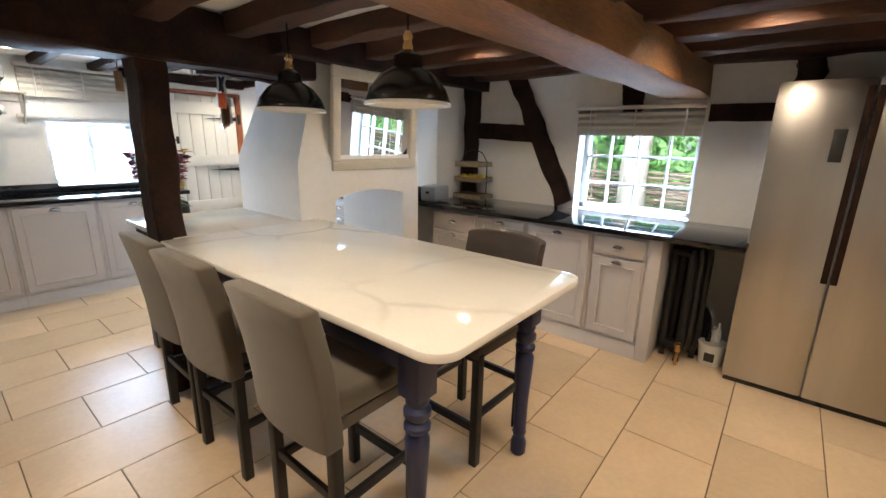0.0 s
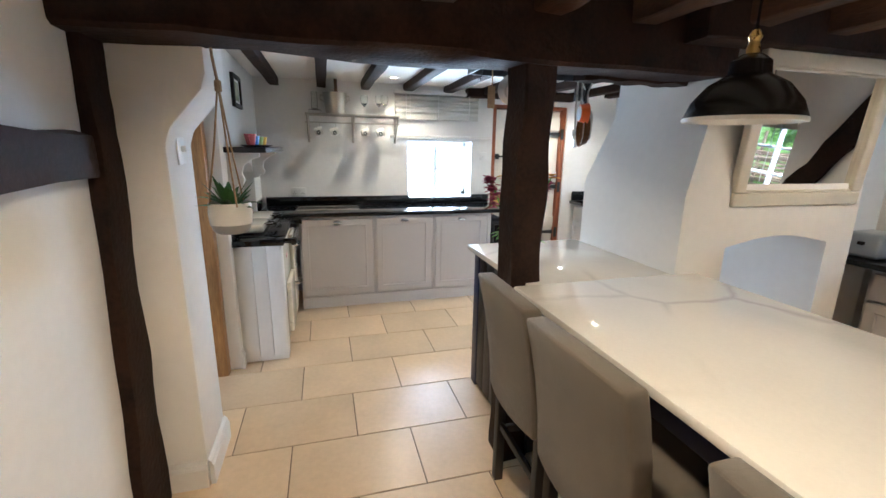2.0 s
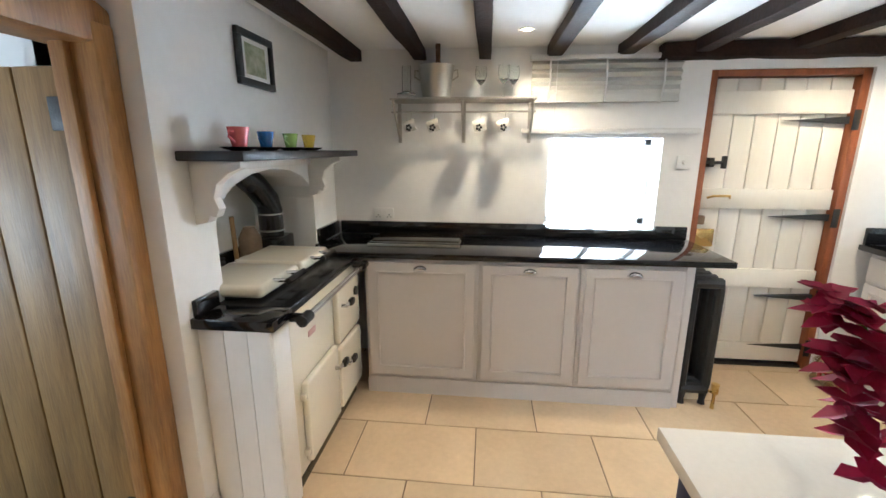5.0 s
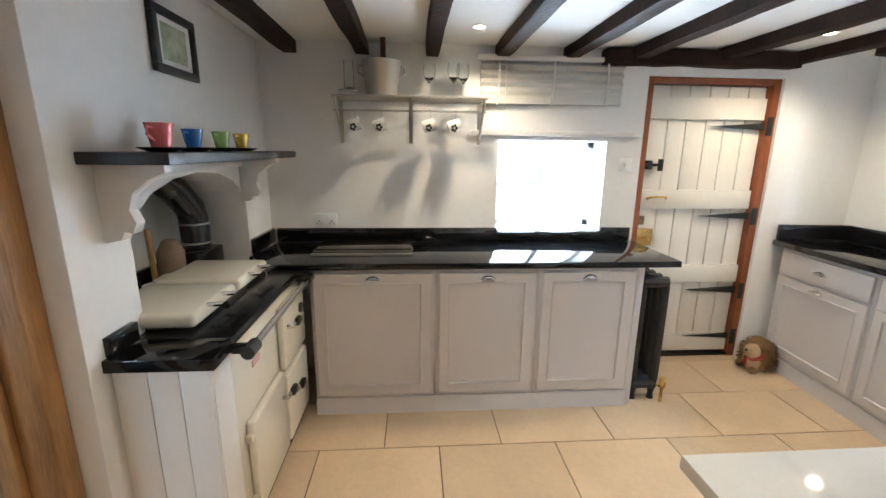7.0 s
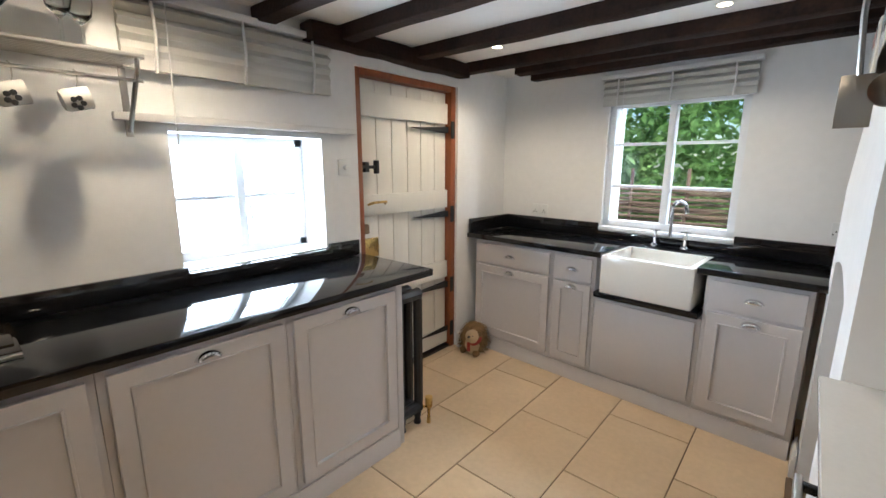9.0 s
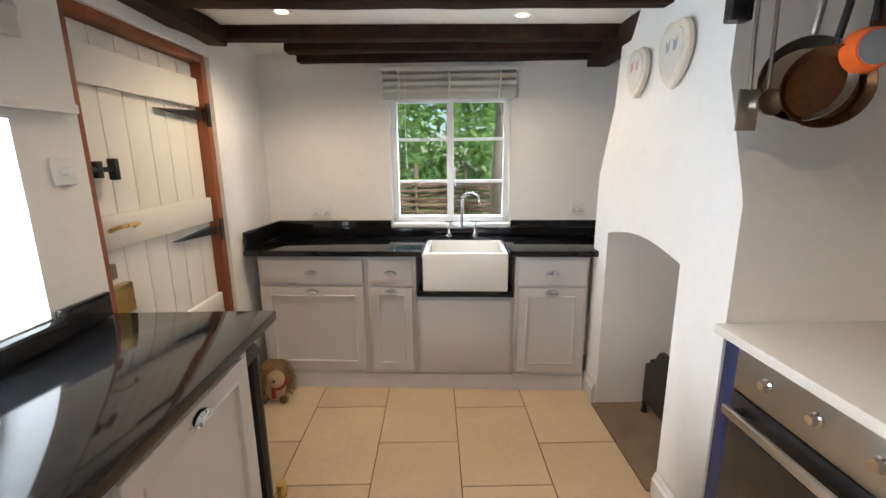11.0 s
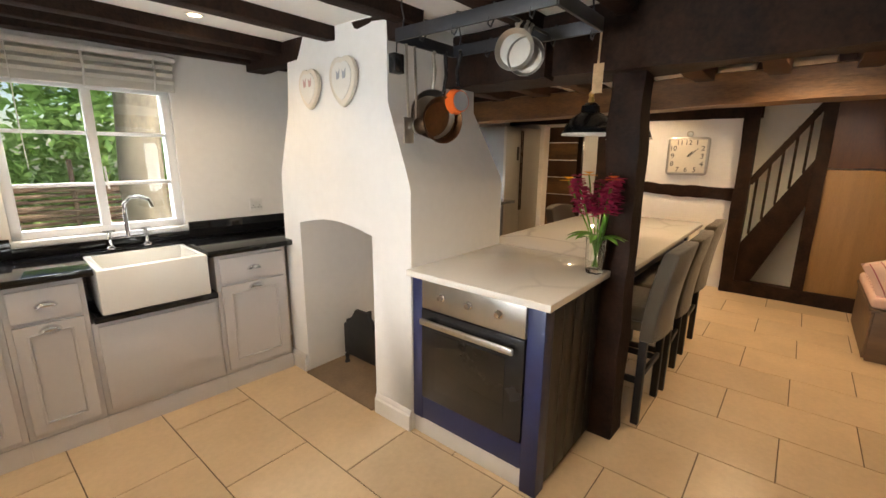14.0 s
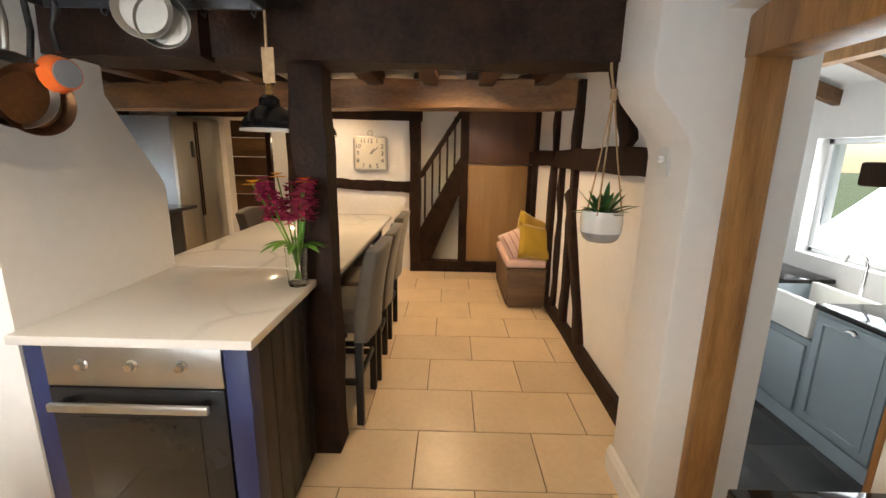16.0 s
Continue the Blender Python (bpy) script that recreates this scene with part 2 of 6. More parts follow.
BLACKP = mat("black_print", (0.012, 0.012, 0.012), 0.5, var=0.1, bump=0)
SOCKET = mat("white_plastic", (0.78, 0.78, 0.76), 0.35, var=0.02, bump=0)
WILLOW = mat("woven_willow", (0.26, 0.17, 0.11), 0.8, color2=(0.12, 0.075, 0.05), scale=4, grain=40, bump=0.4, island=True)
BARK = mat("tree_bark", (0.27, 0.22, 0.15), 0.9, color2=(0.13, 0.105, 0.075), scale=7, grain=40, bump=0.9, stretch=(1.5, 1.5, 0.5))
GRASS = mat("lawn_ground", (0.1, 0.16, 0.04), 0.95, color2=(0.05, 0.09, 0.02), scale=1.5, grain=60, bump=0.5)
PALEBOARD = mat("pale_fence_boards", (0.8, 0.76, 0.68), 0.8, color2=(0.68, 0.63, 0.55), scale=3, grain=40, bump=0.3, stretch=(3, 3, 0.4))
FUR = mat("shaggy_brown_plush", (0.24, 0.14, 0.055), 0.95, color2=(0.09, 0.055, 0.02), scale=25, grain=160, bump=1.0)
TANPLUSH = mat("tan_plush", (0.42, 0.3, 0.17), 0.95, scale=20, grain=150, bump=0.6)
REDKNIT = mat("red_scarf_knit", (0.3, 0.04, 0.03), 0.95, scale=20, grain=150, bump=0.5)
PINKCUP = mat("pink_glaze", (0.62, 0.13, 0.14), 0.2, var=0.08, bump=0, coat=0.4)
BLUECUP = mat("blue_glaze", (0.03, 0.14, 0.45), 0.2, var=0.08, bump=0, coat=0.4)
GREENCUP = mat("green_glaze", (0.33, 0.5, 0.16), 0.2, var=0.08, bump=0, coat=0.4)
YELLCUP = mat("yellow_glaze", (0.7, 0.48, 0.06), 0.2, var=0.08, bump=0, coat=0.4)
GREYPOT = mat("grey_glaze_band", (0.3, 0.29, 0.28), 0.35, var=0.1, bump=0.05)
SHADEIN = mat("white_shade_inside", (0.8, 0.77, 0.7), 0.4, var=0.03, bump=0)
GLOW = glow_mat("warm_bulb", (1.0, 0.75, 0.45), 25.0)
DARKGLASS = mat("dark_oven_glass", (0.02, 0.016, 0.012), 0.06, var=0.2, bump=0, rvar=0.02)
PAINTART = mat("watercolour_landscape", (0.55, 0.55, 0.42), 0.8, color2=(0.16, 0.2, 0.1), scale=14, grain=40, bump=0.02)
PALEST = mat("mirror_frame_cream_paint", (0.62, 0.58, 0.48), 0.5, var=0.08, scale=6, bump=0.15)
MIRROR = mat("mirror_silver", (0.9, 0.9, 0.9), 0.015, metal=1.0, var=0.0, bump=0, rvar=0.0)
CLAY = mat("pale_pottery", (0.7, 0.64, 0.54), 0.35, var=0.06, scale=6, bump=0.05)
TERRA = mat("pastel_paint", (0.5, 0.3, 0.28), 0.5, var=0.2, scale=20, bump=0)
BASKET = mat("grey_wicker", (0.25, 0.2, 0.13), 0.8, color2=(0.13, 0.1, 0.06), scale=30, grain=120, bump=0.8)
LEMON = mat("yellow_fruit", (0.7, 0.5, 0.04), 0.45, var=0.1, scale=20, bump=0.1)

# ---------- building helpers


def thing(name, m=None, label="", category="", group="", kind=""):
    ob = new(name)
    ob.matrix_world = m or Matrix()
    ob.empty_display_size = 0.05
    return tagged(ob, label, category, group, kind)


def mesh_of(name, bm, material, smooth=True):
    me = bpy.data.meshes.new(name)
    bm.to_mesh(me)
    bm.free()
    for x in material if isinstance(material, (list, tuple)) else [material]:
        me.materials.append(x)
    if smooth:
        for p in me.polygons:
            p.use_smooth = True
        me.set_sharp_from_angle(angle=radians(35))
    return me


def part(name, bm, material, parent, label="", smooth=True):
    ob = new(name, mesh_of(name, bm, material, smooth))
    ob.parent = parent
    return tagged(ob, label)


def solo(name, bm, material, label="", category="", group="", kind="", m=None):
    ob = new(name, mesh_of(name, bm, material))
    if m is not None:
        ob.matrix_world = m
    return tagged(ob, label, category, group, kind)


def box(x0, x1, y0, y1, z0, z1, bev=0.0, bm=None, seg=2):
    own = bmesh.new()
    bmesh.ops.create_cube(own, size=1.0)
    for v in own.verts:
        v.co = Vector((x0 + (v.co.x + 0.5) * (x1 - x0), y0 + (v.co.y + 0.5) * (y1 - y0), z0 + (v.co.z + 0.5) * (z1 - z0)))
    if bev:
        bmesh.ops.bevel(own, geom=own.edges[:], offset=bev, segments=seg, affect="EDGES", profile=0.5)
    return join(bm, own)


def join(bm, other):
    if bm is None:
        return other
    tmp = bpy.data.meshes.new("tmp")
    other.to_mesh(tmp)
    other.free()
    bm.from_mesh(tmp)
    bpy.data.meshes.remove(tmp)
    return bm


def lathe(prof, bm=None, n=20, at=(0, 0, 0), m=None):
    own = bmesh.new()
    rings = []
    for r, z in prof:
        if r < 1e-5:
            rings.append([own.verts.new((0, 0, z))])
        else:
            rings.append([own.verts.new((r * math.cos(2 * math.pi * i / n), r * math.sin(2 * math.pi * i / n), z)) for i in range(n)])
    for a, b in zip(rings, rings[1:]):
        for i in range(n):
            j = (i + 1) % n
            q = [a[i % len(a)], a[j % len(a)], b[j % len(b)], b[i % len(b)]]
            q = list(dict.fromkeys(q))
            if len(q) > 2:
                own.faces.new(q)
    bmesh.ops.recalc_face_normals(own, faces=own.faces[:])
    own.transform((Matrix.Translation(at) @ m) if m else Matrix.Translation(at))
    return join(bm, own)


def tube(pts, r, bm=None, n=8, taper=1.0):
    own = bmesh.new()
    pts = [Vector(p) for p in pts]
    prev, rings = None, []
    up = Vector((0.123, 0.456, 0.881)).normalized()
    for i, p in enumerate(pts):
        d = (pts[min(i + 1, len(pts) - 1)] - pts[max(i - 1, 0)]).normalized()
        a = d.cross(up)
        if a.length < 0.1:
            a = d.cross(Vector((1, 0, 0)))
        a.normalize()
        b = d.cross(a)
        rr = r * (1 + (taper - 1) * i / max(1, len(pts) - 1))
        rings.append([own.verts.new(p + rr * (a * math.cos(2 * math.pi * k / n) + b * math.sin(2 * math.pi * k / n))) for k in range(n)])
    for a, b in zip(rings, rings[1:]):
        for k in range(n):
            own.faces.new((a[k], a[(k + 1) % n], b[(k + 1) % n], b[k]))
    own.faces.new(rings[0][::-1])
    own.faces.new(rings[-1])
    bmesh.ops.recalc_face_normals(own, faces=own.faces[:])
    return join(bm, own)


def prism(outline, axis, a, b, bm=None, bev=0.0):
    """A prism: the outline's two numbers are the other two axes in order, extruded along axis from a to b."""
    own = bmesh.new()

    def put(p, s):
        q = list(p)
        q.insert("xyz".index(axis), s)
        return own.verts.new(q)
    lo = [put(p, a) for p in outline]
    hi = [put(p, b) for p in outline]
    n = len(outline)
    own.faces.new(lo)
    own.faces.new(hi[::-1])
    for i in range(n):
        own.faces.new((lo[i], hi[i], hi[(i + 1) % n], lo[(i + 1) % n]))
    bmesh.ops.recalc_face_normals(own, faces=own.faces[:])
    if bev:
        bmesh.ops.bevel(own, geom=own.edges[:], offset=bev, segments=2, affect="EDGES", profile=0.5)
    return join(bm, own)


def timber(p, q, w, h, wob=0.012, seed=0, steps=14, twist=(0, 0, 1)):
    """A hewn timber from p to q, w wide across and h deep along twist, with wavering edges."""
    own = bmesh.new()
    p, q = Vector(p), Vector(q)
    d = (q - p).normalized()
    t = Vector(twist)
    s = d.cross(t).normalized()
    t = s.cross(d).normalized()
    rings = []
    for i in range(steps + 1):
        c = p.lerp(q, i / steps)
        ring = []
        for k, (a, b) in enumerate(((-1, -1), (-0.86, -1.0), (0.86, -1), (1, -0.9), (1, 0.9), (0.86, 1), (-0.86, 1), (-1, 0.9))):
            n1 = noise.noise(Vector((i * 6.3 / steps, k // 2 * 3.1, seed * 7.7))) * wob
            n2 = noise.noise(Vector((i * 6.3 / steps, k // 2 * 3.1 + 50, seed * 5.3))) * wob
            ring.append(own.verts.new(c + s * (a * w / 2 + n1) + t * (b * h / 2 + n2)))
        rings.append(ring)
    for a, b in zip(rings, rings[1:]):
        for k in range(8):
            own.faces.new((a[k], a[(k + 1) % 8], b[(k + 1) % 8], b[k]))
    own.faces.new(rings[0][::-1])
    own.faces.new(rings[-1])
    bmesh.ops.recalc_face_normals(own, faces=own.faces[:])
    return own


def wall_with_holes(length, height, thick, holes, bm=None, step=0.0):
    """A wall along local x, 0..length, front at y=0 and back at y=thick, with right-angled holes (x0, x1, z0, z1)."""
    xs = sorted({0, length, *[h[0] for h in holes], *[h[1] for h in holes]})
    zs = sorted({0, height, *[h[2] for h in holes], *[h[3] for h in holes]})
    own = bmesh.new()
    vs = {}

    def v(x, y, z):
        k = (round(x, 4), y, round(z, 4))
        if k not in vs:
            vs[k] = own.verts.new(k)
        return vs[k]

    def solid(i, j):
        if not (0 <= i < len(xs) - 1 and 0 <= j < len(zs) - 1):
            return False
        cx, cz = (xs[i] + xs[i + 1]) / 2, (zs[j] + zs[j + 1]) / 2
        return not any(h[0] < cx < h[1] and h[2] < cz < h[3] for h in holes)
    for i in range(len(xs) - 1):
        for j in range(len(zs) - 1):
            if not solid(i, j):
                continue
            x0, x1, z0, z1 = xs[i], xs[i + 1], zs[j], zs[j + 1]
            own.faces.new((v(x0, 0, z0), v(x1, 0, z0), v(x1, 0, z1), v(x0, 0, z1)))
            own.faces.new((v(x0, thick, z0), v(x0, thick, z1), v(x1, thick, z1), v(x1, thick, z0)))
            if not solid(i - 1, j):
                own.faces.new((v(x0, 0, z0), v(x0, 0, z1), v(x0, thick, z1), v(x0, thick, z0)))
            if not solid(i + 1, j):
                own.faces.new((v(x1, 0, z0), v(x1, thick, z0), v(x1, thick, z1), v(x1, 0, z1)))
            if not solid(i, j - 1):
                own.faces.new((v(x0, 0, z0), v(x0, thick, z0), v(x1, thick, z0), v(x1, 0, z0)))
            if not solid(i, j + 1):
                own.faces.new((v(x0, 0, z1), v(x1, 0, z1), v(x1, thick, z1), v(x0, thick, z1)))
    bmesh.ops.recalc_face_normals(own, faces=own.faces[:])
    return join(bm, own)


# ---------- floor, walls and ceilings
NSK = -3.5          # skew of the kitchen's north wall, degrees
NM = pose(-5.75, 5.197, 0, 0, 0, NSK)

floor = thing("floor", label="pale cream stone tiles with dark brown joints", category="floor", kind="structure")
part("grout", box(-5.9, 2.6, 1.06, 5.75, -0.1, -0.004), GROUT, floor)

WM = pose(-5.62, 0.8, 0, 0, 0, 90)
solo("wall_west", wall_with_holes(4.7, 2.3, 0.35, [(1.87, 2.59, 0.98, 1.57), (2.83, 3.75, 0, 1.98)]), PLASTER, "white uneven plaster wall", "wall", kind="structure", m=WM)
solo("wall_north_kitchen", wall_with_holes(2.95, 2.3, 0.3, [(1.01, 1.83, 1.0, 1.86)]), PLASTER, "white plaster wall above the sink", "wall", kind="structure", m=NM)
solo("wall_north_dining", wall_with_holes(3.9, 2.3, 0.3, [(1.25, 2.17, 0.91, 1.6)]), PLASTER, "white plaster wall between dark timbers", "wall", kind="structure", m=pose(-2.86, 5.5, 0))
solo("wall_return", box(-2.95, -2.83, 5.03, 5.6, 0, 2.3), PLASTER, "white plaster return wall", "wall", kind="structure")
# south side: dining wall, pier, doorway, range alcove
solo("wall_south_dining", box(-3.0, 2.6, 0.8, 1.04, 0, 2.3), PLASTER, "cream plaster infill between dark timbers", "wall", kind="structure")
solo("pier_south", prism([(0.86, 0), (1.24, 0), (1.24, 1.5), (1.26, 1.56), (1.38, 1.7), (1.4, 1.76), (1.4, 2.3), (0.86, 2.3)], "x", -3.25, -2.92, bev=0.012), PLASTER, "white plaster pier with a bulging top", "wall", kind="structure")
solo("wall_over_door", box(-3.99, -3.25, 0.95, 1.2, 1.95, 2.3), PLASTER, "white plaster over the doorway", "wall", kind="structure")
AL0, AL1 = -5.24, -4.26
outl = [(-5.75, 0.0), (AL0, 0.0), (AL0, 1.2)]
for i in range(1, 8):
    a = math.pi * (1 - i / 8)
    outl.append(((AL0 + AL1) / 2 + (AL1 - AL0) / 2 * math.cos(a), 1.2 + 0.2 * math.sin(a)))
outl += [(AL1, 1.2), (AL1, 0.0), (-3.99, 0.0), (-3.99, 2.3), (-5.75, 2.3)]
solo("wall_south_kitchen", prism(outl, "y", 0.9, 1.2, bev=0.006), PLASTER, "white plaster wall with an arched range recess", "wall", kind="structure")
solo("alcove_back", box(-5.4, -4.1, 0.68, 0.8, 0, 2.0), PLASTER, "white plaster back of the range recess", "wall", kind="structure")
for x0, x1 in ((-5.4, AL0), (AL1, -4.1)):
    solo("alcove_side", box(x0, x1, 0.72, 0.9, 0, 2.0), PLASTER, "white plaster cheek of the range recess", "wall", kind="structure")
solo("alcove_top", box(-5.4, -4.1, 0.72, 0.9, 1.4, 1.5), PLASTER, "plaster crown of the range recess", "wall", kind="structure")
# east end: stair partition and hall
solo("wall_east", wall_with_holes(3.1, 2.3, 0.15, [(0.75, 1.53, 0, 1.85)]), PLASTER, "cream plaster wall with a dark mid rail", "wall", kind="structure", m=pose(0.66, 5.6, 0, 0, 0, -90) @ pose(0, 0, 0))
solo("wall_stair_back", box(0.95, 1.05, 0.8, 2.6, 0, 2.6), PLASTER, "cream plaster wall behind the stairs", "wall", kind="structure")
solo("wall_hall_back", box(2.45, 2.6, 2.5, 5.6, 0, 2.5), PLASTER, "cream hall wall", "wall", kind="structure")
solo("wall_hall_side", box(0.81, 2.5, 5.45, 5.6, 0, 2.5), PLASTER, "cream hall side wall", "wall", kind="structure")
solo("wall_hall_stair", box(0.81, 2.5, 2.5, 2.6, 0, 2.5), PLASTER, "cream wall between stairs and hall", "wall", kind="structure")
# ceilings
solo("ceiling_kitchen", box(-5.9, -2.8, 0.7, 5.6, 2.13, 2.25), CEIL, "white painted ceiling between dark joists", "ceiling", kind="structure")
solo("ceiling_dining", box(-2.8, 2.6, 0.7, 5.75, 2.13, 2.26), CEIL, "cream painted ceiling between oak joists", "ceiling", kind="structure")


def beam(name, p, q, w, h, label, material=BEAM, wob=0.012, seed=1, twist=(0, 0, 1), steps=14):
    return solo(name, timber(p, q, w, h, wob, seed, steps, twist), material, label, "beam", group="beams", kind="structure")


# kitchen joists run east to west
for i, y in enumerate((1.39, 1.82, 2.24, 2.67, 3.1, 3.51, 4.05, 4.58, 4.83)):
    beam("joist", (-5.62 if y < 4.7 else -5.3, y, 2.098), (-2.9 if y < 3.4 or y > 4.6 else -3.35, y, 2.098), 0.08, 0.074, "dark brown ceiling joist", seed=i, wob=0.008)
beam("joist", (-5.3, 5.06, 2.09), (-3.0, 4.95, 2.09), 0.085, 0.08, "dark brown ceiling joist at the wall", seed=33, wob=0.008)
beam("wall_plate", (-5.56, 3.3, 2.075), (-5.56, 4.55, 2.075), 0.1, 0.09, "dark wall plate above the plank door", seed=14)
beam("trimmer_beam", (-3.4, 3.5, 2.07), (-3.4, 5.0, 2.07), 0.12, 0.13, "dark trimmer beam against the chimney", seed=15)
beam("tie_beam", (-2.82, 1.02, 1.985), (-2.82, 3.62, 1.985), 0.26, 0.28, "massive near-black tie beam", wob=0.02, seed=2)
beam("tie_beam_lower", (-2.98, 3.0, 1.94), (-2.98, 3.6, 1.94), 0.1, 0.22, "dark offcut beam beside the chimney", wob=0.015, seed=22)
beam("main_beam", (-1.1, 1.02, 1.965), (-0.82, 5.52, 1.92), 0.28, 0.22, "broad brown oak main beam", BEAM2, 0.025, 3)
for i, y in enumerate((1.35, 1.78, 2.22, 2.66, 3.1, 3.55, 4.0, 4.45, 4.9, 5.3)):
    if y < 3.3 or y > 4.7:
        beam("joist", (-2.7, y, 2.07), (-1.06, y, 2.07), 0.12, 0.115, "brown oak ceiling joist", BEAM3, 0.015, 40 + i)
    else:
        beam("joist", (-2.62, y, 2.07), (-1.06, y, 2.07), 0.12, 0.115, "brown oak ceiling joist", BEAM3, 0.015, 40 + i)
    beam("joist", (-1.06, y + 0.08, 2.07), (0.66, y + 0.08, 2.07), 0.13, 0.115, "brown oak ceiling joist", BEAM3, 0.018, 60 + i)
beam("chimney_bressumer", (-2.62, 3.3, 2.03), (-2.62, 5.5, 2.03), 0.12, 0.16, "dark beam over the mirror", seed=70)
beam("island_post", (-2.8, 2.65, 0.0), (-2.8, 2.665, 1.86), 0.145, 0.155, "gnarled near-black timber post", wob=0.024, seed=4, twist=(1, 0, 0), steps=34)

# timbers of the dining room's south wall
SY = 1.05
for p, q, w, sd in (((-2.79, SY, 0), (-2.9, SY, 1.9), 0.2, 5), ((-1.28, SY, 0.1), (-1.28, SY, 2.05), 0.14, 6), ((-0.62, SY, 0.1), (-0.6, SY, 2.05), 0.12, 7), ((0.3, SY, 0.1), (0.3, SY, 2.05), 0.14, 8),
                    ((-0.95, SY, 0.1), (-0.93, SY, 1.38), 0.04, 88), ((-1.75, SY, 0.1), (-1.2, SY, 1.2), 0.13, 9), ((-2.3, SY, 1.55), (-1.95, SY, 2.05), 0.13, 10)):
    beam("wall_timber", p, q, w, 0.07, "dark wall timber in cream plaster", wob=0.022, seed=sd, twist=(0, 1, 0))
beam("wall_rail", (-2.75, SY, 1.46), (0.55, SY, 1.46), 0.15, 0.07, "dark horizontal wall rail", wob=0.03, seed=11, twist=(0, 1, 0))
beam("sill_beam", (-2.7, SY, 0.06), (0.55, SY, 0.06), 0.12, 0.08, "dark sill beam along the floor", wob=0.015, seed=12, twist=(0, 1, 0))
# timbers of the dining room's north wall
NY = 5.49
for p, q, w, sd in (((-2.74, NY, 0.92), (-2.74, NY, 2.1), 0.17, 16), ((-2.27, NY, 2.1), (-1.68, NY, 0.95), 0.16, 17), ((-1.2, NY, 1.72), (-1.2, NY, 2.1), 0.15, 18), ((-0.15, NY, 1.7), (-0.15, NY, 2.1), 0.14, 19)):
    beam("wall_timber", p, q, w, 0.07, "dark curved wall timber in white plaster", wob=0.03, seed=sd, twist=(0, 1, 0))
beam("wall_rail", (-2.7, NY, 1.58), (-2.05, NY, 1.55), 0.15, 0.07, "dark horizontal wall rail", wob=0.015, seed=20, twist=(0, 1, 0))
beam("wall_rail", (-0.66, NY, 1.7), (0.5, NY, 1.7), 0.12, 0.07, "dark horizontal wall rail", wob=0.012, seed=21, twist=(0, 1, 0))
# east wall timbers
EX = 0.66
beam("wall_rail", (EX, 2.5, 1.06), (EX, 3.6, 1.1), 0.13, 0.06, "dark mid rail under the clock", wob=0.03, seed=23, twist=(1, 0, 0))
beam("wall_rail", (EX, 2.4, 1.93), (EX, 5.4, 1.95), 0.12, 0.08, "dark head rail", wob=0.015, seed=24, twist=(1, 0, 0))
beam("stair_post", (0.6, 2.48, 0), (0.6, 2.48, 2.1), 0.13, 0.13, "dark stair post", wob=0.012, seed=25, twist=(1, 0, 0))
beam("stair_post", (0.6, 1.88, 0), (0.6, 1.88, 2.1), 0.1, 0.12, "dark stair post", wob=0.01, seed=26, twist=(1, 0, 0))
beam("stair_sill", (0.6, 0.98, 0.07), (0.6, 2.54, 0.07), 0.12, 0.14, "dark floor sill under the stairs", wob=0.01, seed=27, twist=(0, 0, 1))
beam("hall_post", (0.66, 4.0, 0), (0.66, 4.0, 1.95), 0.14, 0.14, "dark hall doorway post", wob=0.012, seed=28, twist=(1, 0, 0))

# ---------- chimney, open on two sides
chimney = thing("chimney_breast", label="white plastered chimney breast with an arched through hearth", category="chimney", kind="structure")


